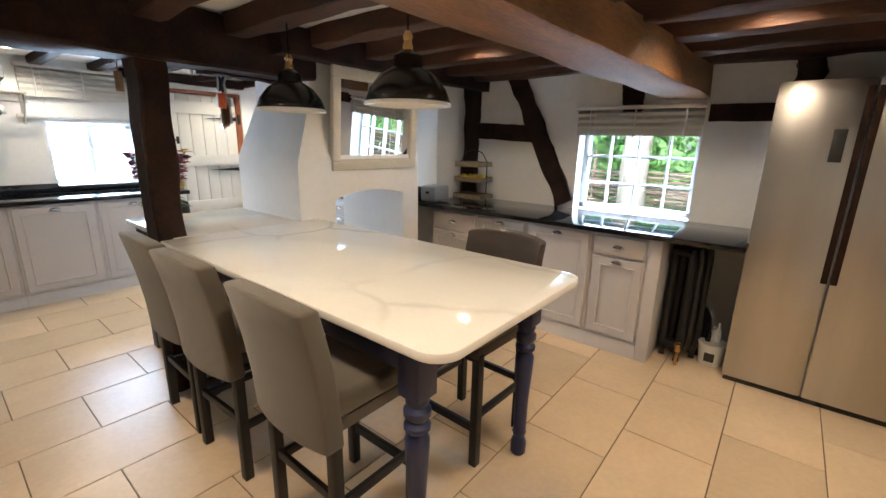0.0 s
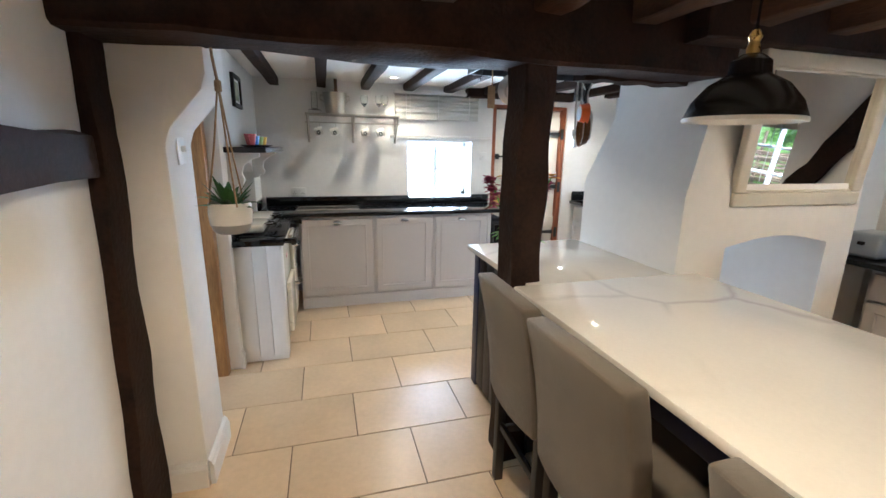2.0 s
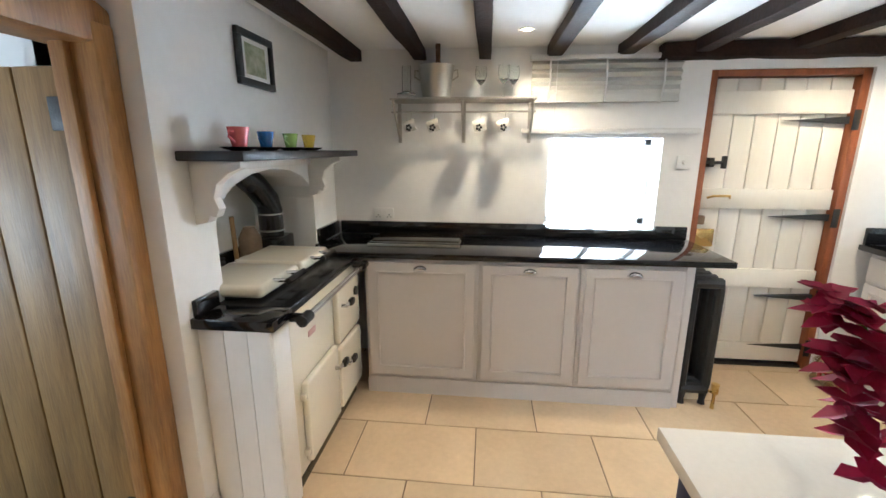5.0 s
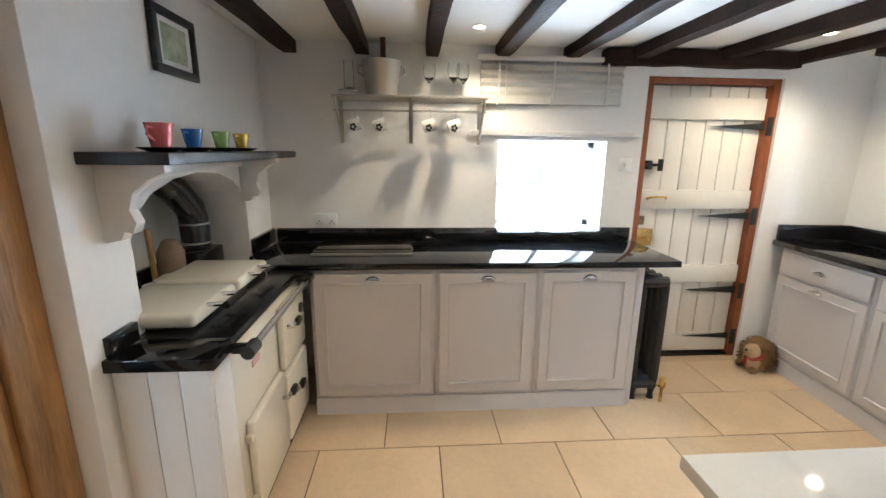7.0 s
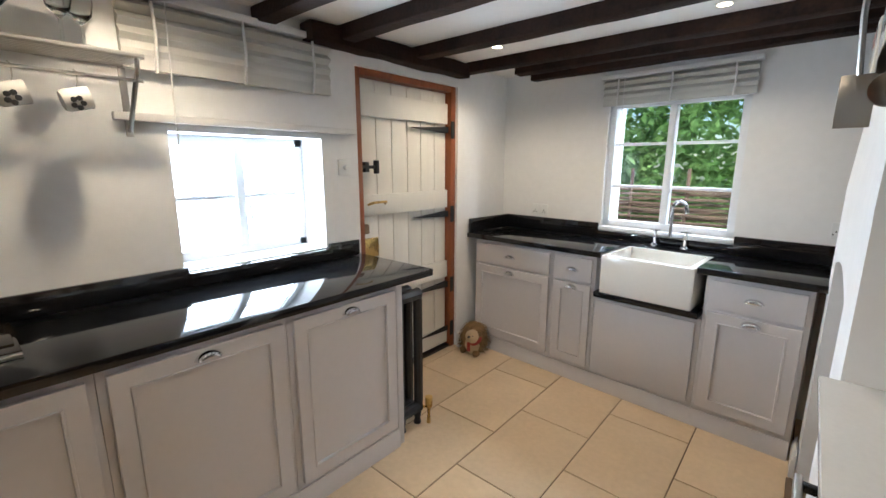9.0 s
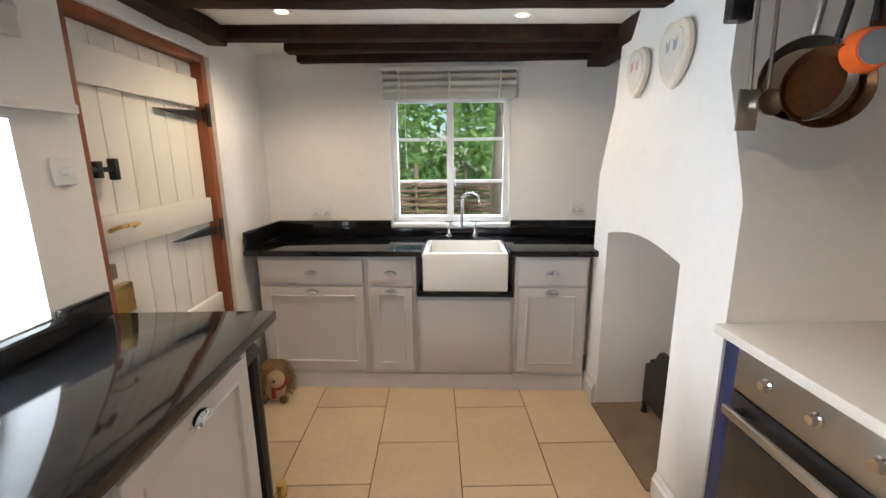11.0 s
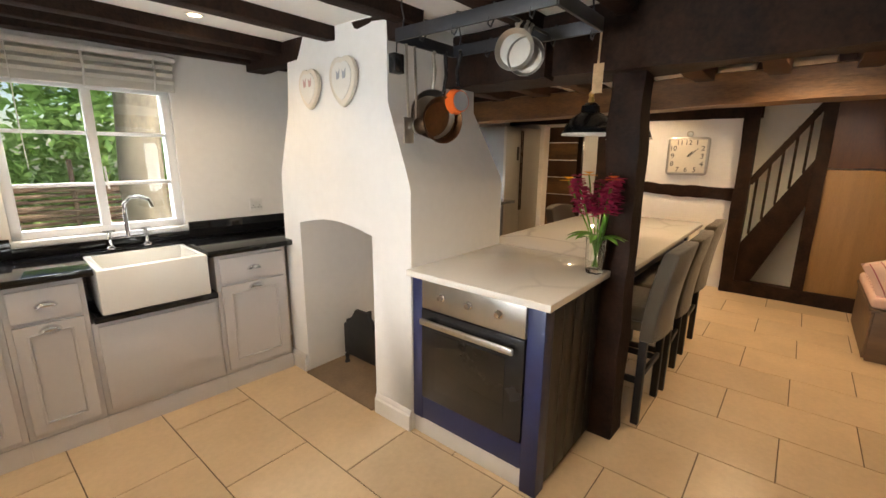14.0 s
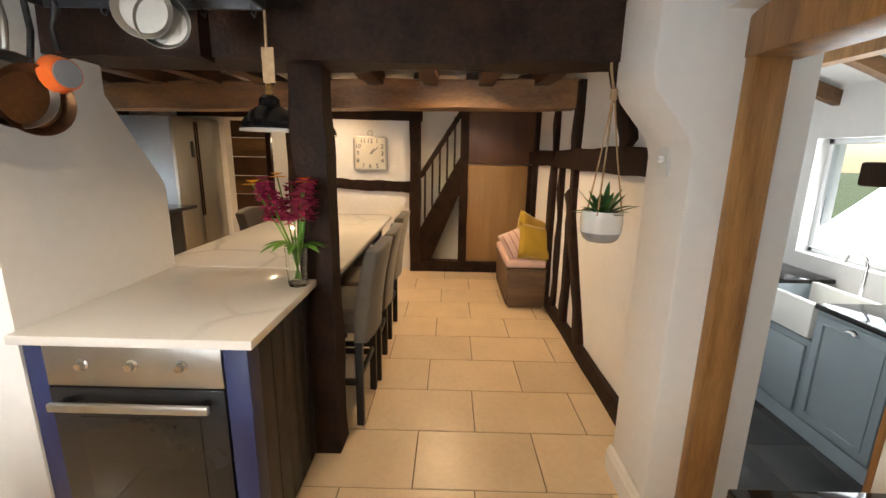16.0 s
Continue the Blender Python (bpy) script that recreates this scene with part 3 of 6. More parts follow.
def chim(parent):
    b = bmesh.new()
    # level: z, x0, x1, y0, y1
    lev = [(0, -3.49, -2.68, 3.43, 4.62), (1.3, -3.49, -2.68, 3.43, 4.60), (1.34, -3.49, -2.68, 3.44, 4.60), (1.72, -3.47, -2.76, 3.6, 4.5), (2.14, -3.46, -2.76, 3.61, 4.48)]
    oy0, oy1 = 3.72, 4.42
    ys = [oy0 + (oy1 - oy0) * i / 8 for i in range(9)]
    zt = [1.04 + 0.05 * math.sin(math.pi * i / 8) for i in range(9)]
    for xf in (0, 1):
        f = lambda l, y, z: b.verts.new((l[1 + xf], y, z))
        x = lev[0][1 + xf]
        mk = lambda y, z: b.verts.new((x, y, z))
        b.faces.new([mk(3.43, 0), mk(oy0, 0), mk(oy0, zt[0]), mk(3.43, zt[0])])
        b.faces.new([mk(oy1, 0), mk(4.61, 0), mk(4.61, zt[-1]), mk(oy1, zt[-1])])
        top = [mk(y, z) for y, z in zip(ys, zt)]
        b.faces.new([mk(3.43, zt[0]), *top, mk(4.61, zt[-1]), mk(4.6, 1.3), mk(3.43, 1.3)])
        for l0, l1 in zip(lev[1:], lev[2:]):
            b.faces.new([f(l0, l0[3], l0[0]), f(l0, l0[4], l0[0]), f(l1, l1[4], l1[0]), f(l1, l1[3], l1[0])])
    for l0, l1 in zip(lev, lev[1:]):
        for k in (3, 4):
            b.faces.new([b.verts.new((l0[1], l0[k], l0[0])), b.verts.new((l0[2], l0[k], l0[0])), b.verts.new((l1[2], l1[k], l1[0])), b.verts.new((l1[1], l1[k], l1[0]))])
    x0, x1 = -3.49, -2.68
    for y in (oy0, oy1):
        b.faces.new([b.verts.new((x0, y, 0)), b.verts.new((x1, y, 0)), b.verts.new((x1, y, zt[0])), b.verts.new((x0, y, zt[0]))])
    for i in range(8):
        b.faces.new([b.verts.new((x0, ys[i], zt[i])), b.verts.new((x1, ys[i], zt[i])), b.verts.new((x1, ys[i + 1], zt[i + 1])), b.verts.new((x0, ys[i + 1], zt[i + 1]))])
    bmesh.ops.remove_doubles(b, verts=b.verts[:], dist=0.002)
    bmesh.ops.recalc_face_normals(b, faces=b.faces[:])
    part("breast", b, PLASTER, parent)
    part("shoulder", box(-3.46, -2.72, 4.5, 4.62, 1.3, 1.47, 0.01), PLASTER, parent)
    part("hearth_slab", box(-3.52, -2.66, 3.73, 4.41, -0.02, 0.012, 0.004), STONE, parent, "worn brown stone hearth slab")


chim(chimney)


def skirting(p, q, h=0.12, t=0.02, label="white moulded skirting board"):
    p, q = Vector((*p, 0)), Vector((*q, 0))
    L = (q - p).length
    a = math.degrees(math.atan2(q.y - p.y, q.x - p.x))
    prof = [(0, 0), (-t, 0), (-t, h * 0.72), (-t * 0.6, h * 0.8), (-t * 0.6, h * 0.88), (-0.003, h), (0, h)]
    return solo("baseboard", prism(prof, "x", 0, L), SKIRT, label, "skirting board", kind="structure", m=pose(p.x, p.y, 0, 0, 0, a))


skirting((-3.495, 4.62), (-3.495, 4.43))
skirting((-3.495, 3.71), (-3.495, 3.43))
skirting((-3.25, 1.245), (-2.915, 1.245), 0.13, -0.02)
skirting((-2.915, 1.24), (-2.915, 1.06), 0.13, -0.02)
skirting((-5.6, 4.68), (-5.6, 4.53), 0.12, -0.02)
skirting((-3.985, 1.2), (-4.05, 1.2), 0.13)

# ---------- windows


def window(name, m, w, h, z0, bars_v, bars_h, depth, label, sill=True, mull=0.045):
    """Local: x along the wall, front of the frame at y=depth; origin at the opening's left foot."""
    t = thing(name, m, label, "window", kind="structure")
    f = 0.045
    b = box(0, w, depth, depth + 0.06, z0, z0 + f, 0.004)
    box(0, w, depth, depth + 0.06, z0 + h - f, z0 + h, 0.004, b)
    box(0, f, depth, depth + 0.06, z0, z0 + h, 0.004, b)
    box(w - f, w, depth, depth + 0.06, z0, z0 + h, 0.004, b)
    part("window_frame", b, WINPAINT, t)
    xs = [f] + [w * k / (bars_v + 1) for k in range(1, bars_v + 1)] + [w - f]
    for x in xs[1:-1]:
        part("mullion", box(x - mull / 2, x + mull / 2, depth - 0.01, depth + 0.05, z0 + f, z0 + h - f, 0.004), WINPAINT, t)
    zs = [z0 + f] + [z0 + h * k / (bars_h + 1) for k in range(1, bars_h + 1)] + [z0 + h - f]
    for z in zs[1:-1]:
        part("glazing_bar", box(f, w - f, depth + 0.01, depth + 0.045, z - 0.01, z + 0.01, 0.003), WINPAINT, t)
    for xa, xb in zip(xs, xs[1:]):
        for za, zb in zip(zs, zs[1:]):
            g = part("pane", box(xa, xb, depth + 0.024, depth + 0.03, za, zb), GLASS, t)
            g.visible_shadow = False
    part("casement_stay", tube([(w / 2 + 0.03, depth - 0.02, z0 + h * 0.45), (w / 2 + 0.03, depth - 0.035, z0 + h * 0.38), (w / 2 + 0.035, depth - 0.03, z0 + h * 0.3)], 0.006), WINPAINT, t)
    if sill:
        part("window_sill", box(-0.01, w + 0.01, -0.015, depth, z0 - 0.03, z0 - 0.001, 0.006), WINPAINT, t)
    return t


window("window_1", WM @ pose(1.87, 0, 0), 0.72, 0.59, 0.98, 1, 1, 0.2, "small white painted four-pane casement window", False)
window("window_2", NM @ pose(1.01, 0, 0), 0.82, 0.86, 1.0, 1, 2, 0.03, "white painted casement window above the sink")
window("window_3", pose(-1.61, 5.5, 0), 0.92, 0.69, 0.91, 3, 2, 0.14, "white window with leaded panes beside the timbers", False, 0.014)

# ---------- blinds


def blind(m, w, h, z1, folds, label):
    t = thing("roman_blind", m, label, "blind")
    part("headrail", box(-0.015, w + 0.015, -0.06, -0.004, z1, z1 + 0.03, 0.004), SKIRT, t, "white headrail")
    for k in range(folds):
        zz = z1 - h * k / folds
        b = prism([(-0.012 - 0.006 * k, zz), (-0.03 - 0.006 * (folds - k), zz - h / folds * 0.55), (-0.02 - 0.005 * k, zz - h / folds), (-0.008, zz - h / folds), (-0.008, zz)], "x", 0, w)
        part("cloth_fold", b, LINEN, t)
    for x in (w * 0.12, w * 0.5, w * 0.88):
        part("tape", tube([(x, -0.055, z1 + 0.01), (x + 0.004, -0.06, z1 - h * 0.5), (x - 0.004, -0.05, z1 - h - 0.01)], 0.006), SKIRT, t)
    part("pull_cord", tube([(w * 0.17, -0.058, z1), (w * 0.165, -0.05, z1 - h - 0.2), (w * 0.17, -0.045, z1 - h - 0.45)], 0.003, n=6), SKIRT, t)
    return t


blind(WM @ pose(1.74, 0, 0), 0.9, 0.25, 2.04, 5, "pale linen blind gathered above the small window")
blind(NM @ pose(0.98, 0, 0), 0.87, 0.17, 2.0, 4, "pale grey linen blind gathered above the sink window")
blind(pose(-1.62, 5.5, 0), 0.93, 0.2, 1.74, 4, "cream slatted blind gathered above the leaded window")
solo("blind_batten", box(2.54 - 0.8 - 0.05, 3.6 - 0.8, -0.035, -0.002, 1.60, 1.63, 0.005), SKIRT, "white batten over the small window", "batten", m=WM)

# ---------- fitted cabinets


def cup_handle(parent, x, z, y=0.0, s=1.0):
    own = bmesh.new()
    n = 10
    rows = []
    for j in range(5):
        a = math.pi / 2 * j / 4
        rows.append([own.verts.new((x + 0.042 * s * math.cos(math.pi * i / n) * math.cos(a * 0.55), y - 0.004 - 0.024 * s * math.sin(a), z + 0.026 * s * math.sin(math.pi * i / n) * (0.35 + 0.65 * math.cos(a)))) for i in range(n + 1)])
    for a, b in zip(rows, rows[1:]):
        for i in range(n):
            own.faces.new((a[i], a[i + 1], b[i + 1], b[i]))
    bmesh.ops.recalc_face_normals(own, faces=own.faces[:])
    bmesh.ops.solidify(own, geom=own.faces[:], thickness=0.003)
    box(x - 0.042 * s, x + 0.042 * s, y - 0.005, y, z - 0.004, z + 0.004, 0.001, own)
    return part("cup_handle", own, CHROME, parent, "chrome cup handle")


def front(x0, x1, z0, z1, panel=True, rail=0.06):
    """A framed front with a sunk panel and a bead round it, its face at y=-0.02."""
    if not panel:
        return box(x0, x1, -0.02, 0.0, z0, z1, 0.003)
    b = box(x0, x1, -0.02, 0, z0, z1)
    bmesh.ops.bevel(b, geom=b.edges[:], offset=0.002, segments=1, affect="EDGES")
    b.normal_update()
    f = [f for f in b.faces if f.normal.y < -0.9 and f.calc_area() > 0.01]
    for inset, push in ((rail, 0.0), (0.003, -0.005), (0.008, 0.0), (0.004, 0.013)):
        bmesh.ops.inset_region(b, faces=f, thickness=inset)
        bmesh.ops.translate(b, verts=list({v for g in f for v in g.verts}), vec=(0, push, 0))
    return b


def cabinet(m, w, d, spec, label, group, top=0.875, plinth=0.1, handles=1.0, material=None):
    """Local: x along the run, front face at y=0, back at y=d. spec: rows (z0, z1, kind)."""
    material = material or CABINET
    t = thing("cabinet", m, label, "cabinet", group)
    part("body", box(0.001, w - 0.001, 0.002, d, plinth, top, 0.001), material, t)
    part("plinth", prism([(-0.012, 0), (-0.012, plinth * 0.75), (-0.004, plinth * 0.9), (-0.004, plinth - 0.001), (0.05, plinth - 0.001), (0.05, 0)], "x", 0.0005, w - 0.0005), material, t)
    for z0, z1, kind in spec:
        name = "drawer" if kind == "drawer" else "door"
        dr = part(name, front(0.022, w - 0.022, z0, z1, kind == "door", min(0.07, w * 0.2)), material, t)
        if handles:
            cup_handle(dr, w / 2, (z0 + z1) / 2 - 0.01 if kind == "drawer" else z1 - 0.035, -0.02, handles)
    return t


G = "kitchen base cabinets"
RW = pose(-5.06, 1.56, 0, 0, 0, 90)
for x0, x1 in ((0.0, 0.68), (0.68, 1.26), (1.26, 1.83)):
    cabinet(RW @ pose(x0, 0, 0), x1 - x0, 0.55, [(0.13, 0.85, "door")], "pale putty-grey shaker cabinet under black granite", G)
solo("end_panel", box(1.83, 1.87, 0.0, 0.55, 0, 0.875, 0.002), CABINET, "pale putty-grey end panel beside the radiator", "cabinet panel", m=RW)
NF = NM @ pose(0.2, -0.49, 0)
for x0, x1, spec in ((0.04, 0.72, [(0.70, 0.85, "drawer"), (0.13, 0.68, "door")]), (0.72, 1.02, [(0.70, 0.85, "drawer"), (0.13, 0.68, "door")]), (1.62, 2.06, [(0.70, 0.85, "drawer"), (0.13, 0.68, "door")])):
    cabinet(NF @ pose(x0, 0, 0), x1 - x0, 0.46, spec, "pale putty-grey cabinet with a drawer and a panelled door", G)
cabinet(NF @ pose(1.02, 0, 0), 0.60, 0.46, [(0.13, 0.60, "plain")], "plain putty-grey cabinet under the butler sink", G, top=0.62, handles=0)
DR = pose(-2.66, 4.8, 0)
for x0, x1, spec in ((0.0, 0.5, [(0.70, 0.85, "drawer"), (0.13, 0.68, "door")]), (0.5, 0.98, [(0.13, 0.85, "door")]), (0.98, 1.5, [(0.13, 0.85, "door")]), (1.5, 1.88, [(0.72, 0.85, "drawer"), (0.13, 0.70, "door")])):
    cabinet(DR @ pose(x0, 0, 0), x1 - x0, 0.65, spec, "pale putty-grey dining side cabinet with a cup handle", "dining base cabinets")
solo("end_panel", box(1.88, 1.96, -0.015, 0.65, 0, 0.875, 0.002), CABINET, "pale putty-grey end panel beside the radiator", "cabinet panel", m=DR)

# ---------- worktops


def worktop(bm, label, m=None, material=None, name="worktop"):
    return solo(name, bm, material or GRANITE, label, "worktop", m=m)


worktop(box(-0.32, 2.06, -0.035, 0.555, 0.876, 0.912, 0.004), "polished black granite worktop", RW)
solo("upstand", box(-0.32, 1.12, 0.535, 0.556, 0.9125, 1.0, 0.003), GRANITE, "polished black granite upstand strip", "upstand", m=RW)
solo("upstand", box(1.84, 2.04, 0.535, 0.556, 0.9125, 1.0, 0.003), GRANITE, "polished black granite upstand strip", "upstand", m=RW)
solo("granite_sill", box(1.12, 1.84, 0.52, 0.75, 0.9125, 0.975, 0.003), GRANITE, "black granite window sill block", "sill", m=RW)
worktop(box(-0.02, 1.06, -0.04, 0.482, 0.876, 0.912, 0.004), "black granite worktop beside the sink", NF)
worktop(box(1.58, 2.66, -0.04, 0.482, 0.876, 0.912, 0.004), "black granite worktop beside the sink", NF)
worktop(box(1.061, 1.579, 0.38, 0.482, 0.876, 0.912, 0.003), "black granite strip behind the sink", NF)
worktop(box(1.03, 1.61, -0.045, 0.3, 0.628, 0.662, 0.004), "black granite ledge under the sink", NF)
for xa, xb in ((-0.02, 0.8), (1.64, 2.6)):
    solo("upstand", box(xa, xb, 0.462, 0.484, 0.9125, 1.02, 0.003), GRANITE, "polished black granite upstand strip", "upstand", m=NF)
solo("upstand", box(0.8, 1.64, 0.462, 0.484, 0.9125, 0.965, 0.003), GRANITE, "low black granite upstand under the window", "upstand", m=NF)
solo("upstand", box(-0.022, 0.0, -0.02, 0.46, 0.9125, 1.02, 0.003), GRANITE, "polished black granite upstand strip", "upstand", m=NF)
worktop(box(-0.16, 2.4, -0.06, 0.70, 0.876, 0.91, 0.006), "polished black granite worktop under the leaded window", DR)

# ---------- butler sink and tap
sink = thing("butler_sink", NF, "white glazed butler sink on a black ledge", "sink")


def sink_body():
    b = box(1.065, 1.575, -0.05, 0.375, 0.663, 0.9, 0.012)
    top = [f for f in b.faces if f.normal.z > 0.9 and f.calc_area() > 0.05]
    r = bmesh.ops.inset_region(b, faces=top, thickness=0.03)
    e = bmesh.ops.extrude_face_region(b, geom=top)
    vs = [v for v in e["geom"] if isinstance(v, bmesh.types.BMVert)]
    bmesh.ops.translate(b, verts=vs, vec=(0, 0, -0.19))
    bmesh.ops.delete(b, geom=top, context="FACES")
    return b


part("basin", sink_body(), CERAMIC, sink)
tap = thing("bridge_tap", NF @ pose(1.30, 0.43, 0.912), "chrome bridge tap with a swan neck", "tap")
part("spout", tube([(0, 0, 0.06), (0, 0, 0.2), (0.0, -0.01, 0.26), (0.03, -0.04, 0.30), (0.07, -0.08, 0.305), (0.105, -0.11, 0.285), (0.115, -0.12, 0.24)], 0.011, n=10), CHROME, tap)
part("bridge", tube([(-0.09, 0, 0.06), (0.09, 0, 0.06)], 0.011, n=10), CHROME, tap)
for sx in (-0.09, 0.09):
    part("pillar", lathe([(0.026, 0), (0.026, 0.008), (0.014, 0.02), (0.012, 0.05), (0.017, 0.06), (0.012, 0.075), (0.01, 0.1), (0, 0.1)], at=(sx, 0, 0)), CHROME, tap)
    part("cross_handle", tube([(sx - 0.03, 0, 0.105), (sx + 0.03, 0, 0.105)], 0.006, tube([(sx, -0.03, 0.105), (sx, 0.03, 0.105)], 0.006)), CHROME, tap)

# ---------- range cooker
ag = thing("range_cooker", pose(-4.06, 1.5, 0, 0, 0, 180), "cream enamel range cooker with black hotplate top", "range cooker")
# local x runs west from the near end, front at y=0, back into the recess
part("body", box(0.14, 0.99, 0.0, 0.62, 0.09, 0.85, 0.006), CREAM, ag)
part("plinth", box(0.14, 0.99, 0.02, 0.6, 0, 0.088, 0.004), BLACKMETAL, ag)
part("splashback", box(0.21, 1.16, 0.6, 0.625, 0.886, 0.96, 0.003), GRANITE, ag, "black granite splashback")
part("hob_plate", box(0.135, 1.14, -0.015, 0.62, 0.851, 0.885, 0.006), BLACKMETAL, ag)
for k, (dx0, dx1, dz0, dz1) in enumerate(((0.6, 0.95, 0.5, 0.8), (0.6, 0.95, 0.13, 0.47), (0.19, 0.57, 0.13, 0.52))):
    d = part("oven_door", box(dx0, dx1, -0.035, -0.001, dz0, dz1, 0.012, seg=3), CREAM, ag)
    hx = dx0 + 0.05 if k < 2 else dx1 - 0.06
    part("latch", tube([(hx, -0.036, dz1 - 0.1), (hx, -0.06, dz1 - 0.1), (hx + 0.05, -0.068, dz1 - 0.09)], 0.011), CHROME, d)
    part("grip", box(hx + 0.025, hx + 0.085, -0.085, -0.058, dz1 - 0.112, dz1 - 0.075, 0.01), BLACKMETAL, d)
    for zz in (dz0 + 0.06, dz1 - 0.06):
        part("hinge", box(dx1 - 0.005 if k < 2 else dx0 - 0.02, dx1 + 0.02 if k < 2 else dx0 + 0.005, -0.03, -0.004, zz - 0.015, zz + 0.015, 0.004), CREAM, d)
part("gauge", lathe([(0, 0), (0.026, 0), (0.026, 0.01), (0.02, 0.012), (0, 0.012)], m=Matrix.Rotation(radians(90), 4, "X"), at=(0.87, -0.036, 0.71)), BLACKMETAL, ag, "round thermometer gauge")
part("badge", box(0.3, 0.38, -0.006, 0.0, 0.68, 0.71, 0.004), TERRA, ag, "dark red enamel badge")
rail_b = tube([(0.1, -0.075, 0.845), (1.0, -0.075, 0.845)], 0.013, n=12)
part("towel_rail", rail_b, CHROME, ag, "chrome towel rail")
for xx in (0.13, 0.93):
    part("rail_bracket", tube([(xx - 0.035, -0.075, 0.845), (xx + 0.035, -0.075, 0.845)], 0.024, box(xx - 0.012, xx + 0.012, -0.08, -0.01, 0.83, 0.865, 0.005), n=12), BLACKMETAL, ag)
for xx in (0.17, 0.56):
    lid = part("hotplate_lid", box(xx, xx + 0.36, 0.12, 0.48, 0.9, 0.955, 0.022, seg=4), CREAM, ag, "cream domed hotplate lid")
    for hx in (xx + 0.12, xx + 0.24):
        part("lid_handle", tube([(hx, 0.13, 0.945), (hx, 0.06, 0.95)], 0.009), CHROME, lid)
    part("lid_grip", tube([(xx + 0.1, 0.055, 0.95), (xx + 0.26, 0.055, 0.95)], 0.014, n=10), BLACKMETAL, lid)
    part("lid_hinge", box(xx + 0.1, xx + 0.26, 0.48, 0.54, 0.887, 0.93, 0.008), CREAM, lid)
    part("hotplate", lathe([(0, 0.886), (0.15, 0.886), (0.15, 0.9), (0, 0.9)], at=(xx + 0.18, 0.3, 0)), IRON, ag)
flue = thing("stove_flue", pose(-4.32, 1.5, 0, 0, 0, 180), "black enamel flue pipe with two bends", "flue pipe")
part("pipe", tube([(0.78, 0.52, 0.99), (0.78, 0.52, 1.14), (0.775, 0.53, 1.2), (0.7, 0.56, 1.3), (0.58, 0.6, 1.4), (0.5, 0.63, 1.47)], 0.07, n=20), BLACKMETAL, flue)
part("flue_box", box(0.64, 0.86, 0.42, 0.62, 0.8855, 0.99, 0.01), BLACKMETAL, flue)
for zz in (1.02, 1.12):
    part("collar", lathe([(0.068, -0.005), (0.074, -0.004), (0.074, 0.004), (0.068, 0.005)], at=(0.78, 0.52, zz), n=20), STEEL, flue)
roll = thing("kitchen_roll_holder", pose(-4.74, 0.965, 0.886), "pale wooden kitchen roll pole on a round base", "kitchen roll holder")
part("base", lathe([(0, 0), (0.055, 0), (0.055, 0.015), (0, 0.018)]), PALEBOARD, roll)
part("pole", tube([(0, 0, 0.018), (0.01, 0, 0.27)], 0.012), OAKPLY, roll)
jar = thing("stoneware_jar", pose(-4.88, 0.965, 0.886), "brown and cream stoneware jar at the back of the range", "jar")
part("jar_body", lathe([(0, 0), (0.055, 0), (0.06, 0.02), (0.06, 0.13), (0.04, 0.17), (0.03, 0.19), (0, 0.19)]), STONE, jar)
rc = thing("range_side_cabinet", pose(-4.06, 1.5, 0, 0, 0, 180), "white tongue-and-groove panel beside the range", "cabinet")
for k in range(3):
    part("board", box(-0.004, 0.012, 0.004 + k * 0.092, 0.094 + k * 0.092, 0.04, 0.845, 0.003), SKIRT, rc)
part("front_post", box(0.012, 0.138, 0.0, 0.3, 0.0, 0.845, 0.004), SKIRT, rc)
worktop(box(-0.02, 0.134, -0.02, 0.3, 0.846, 0.886, 0.003), "black granite strip beside the range", ag.matrix_world, name="granite_strip")
solo("upstand", box(0.0, 0.132, 0.277, 0.3, 0.8865, 0.95, 0.003), GRANITE, "black granite upstand beside the range", "upstand", m=ag.matrix_world)
worktop(box(1.141, 1.4, -0.02, 0.298, 0.876, 0.911, 0.003), "black granite corner worktop beside the range", ag.matrix_world, name="granite_corner")
solo("upstand", box(1.19, 1.55, 0.277, 0.3, 0.9125, 1.0, 0.003), GRANITE, "black granite upstand in the corner", "upstand", m=ag.matrix_world)

# mantel shelf with corbels and cups
ms = thing("mantel_shelf", pose(-4.08, 1.2, 0, 0, 0, 180), "black mantel shelf on white corbels", "shelf")
part("shelf_board", box(0.0, 1.3, -0.25, 0.0, 1.455, 1.49, 0.004), DARKSIDE, ms)
corb = [(0, 1.454), (-0.2, 1.454), (-0.2, 1.43), (-0.15, 1.41), (-0.1, 1.37), (-0.085, 1.32), (-0.1, 1.28), (-0.085, 1.25), (-0.06, 1.255), (-0.05, 1.23), (0, 1.22)]
for xx in (0.06, 1.1):
    part("corbel", prism(corb, "x", xx, xx + 0.045, bev=0.003), SKIRT, ms, "white scrolled corbel")
part("apron", box(0.105, 1.1, -0.02, -0.001, 1.41, 1.454, 0.002), SKIRT, ms)
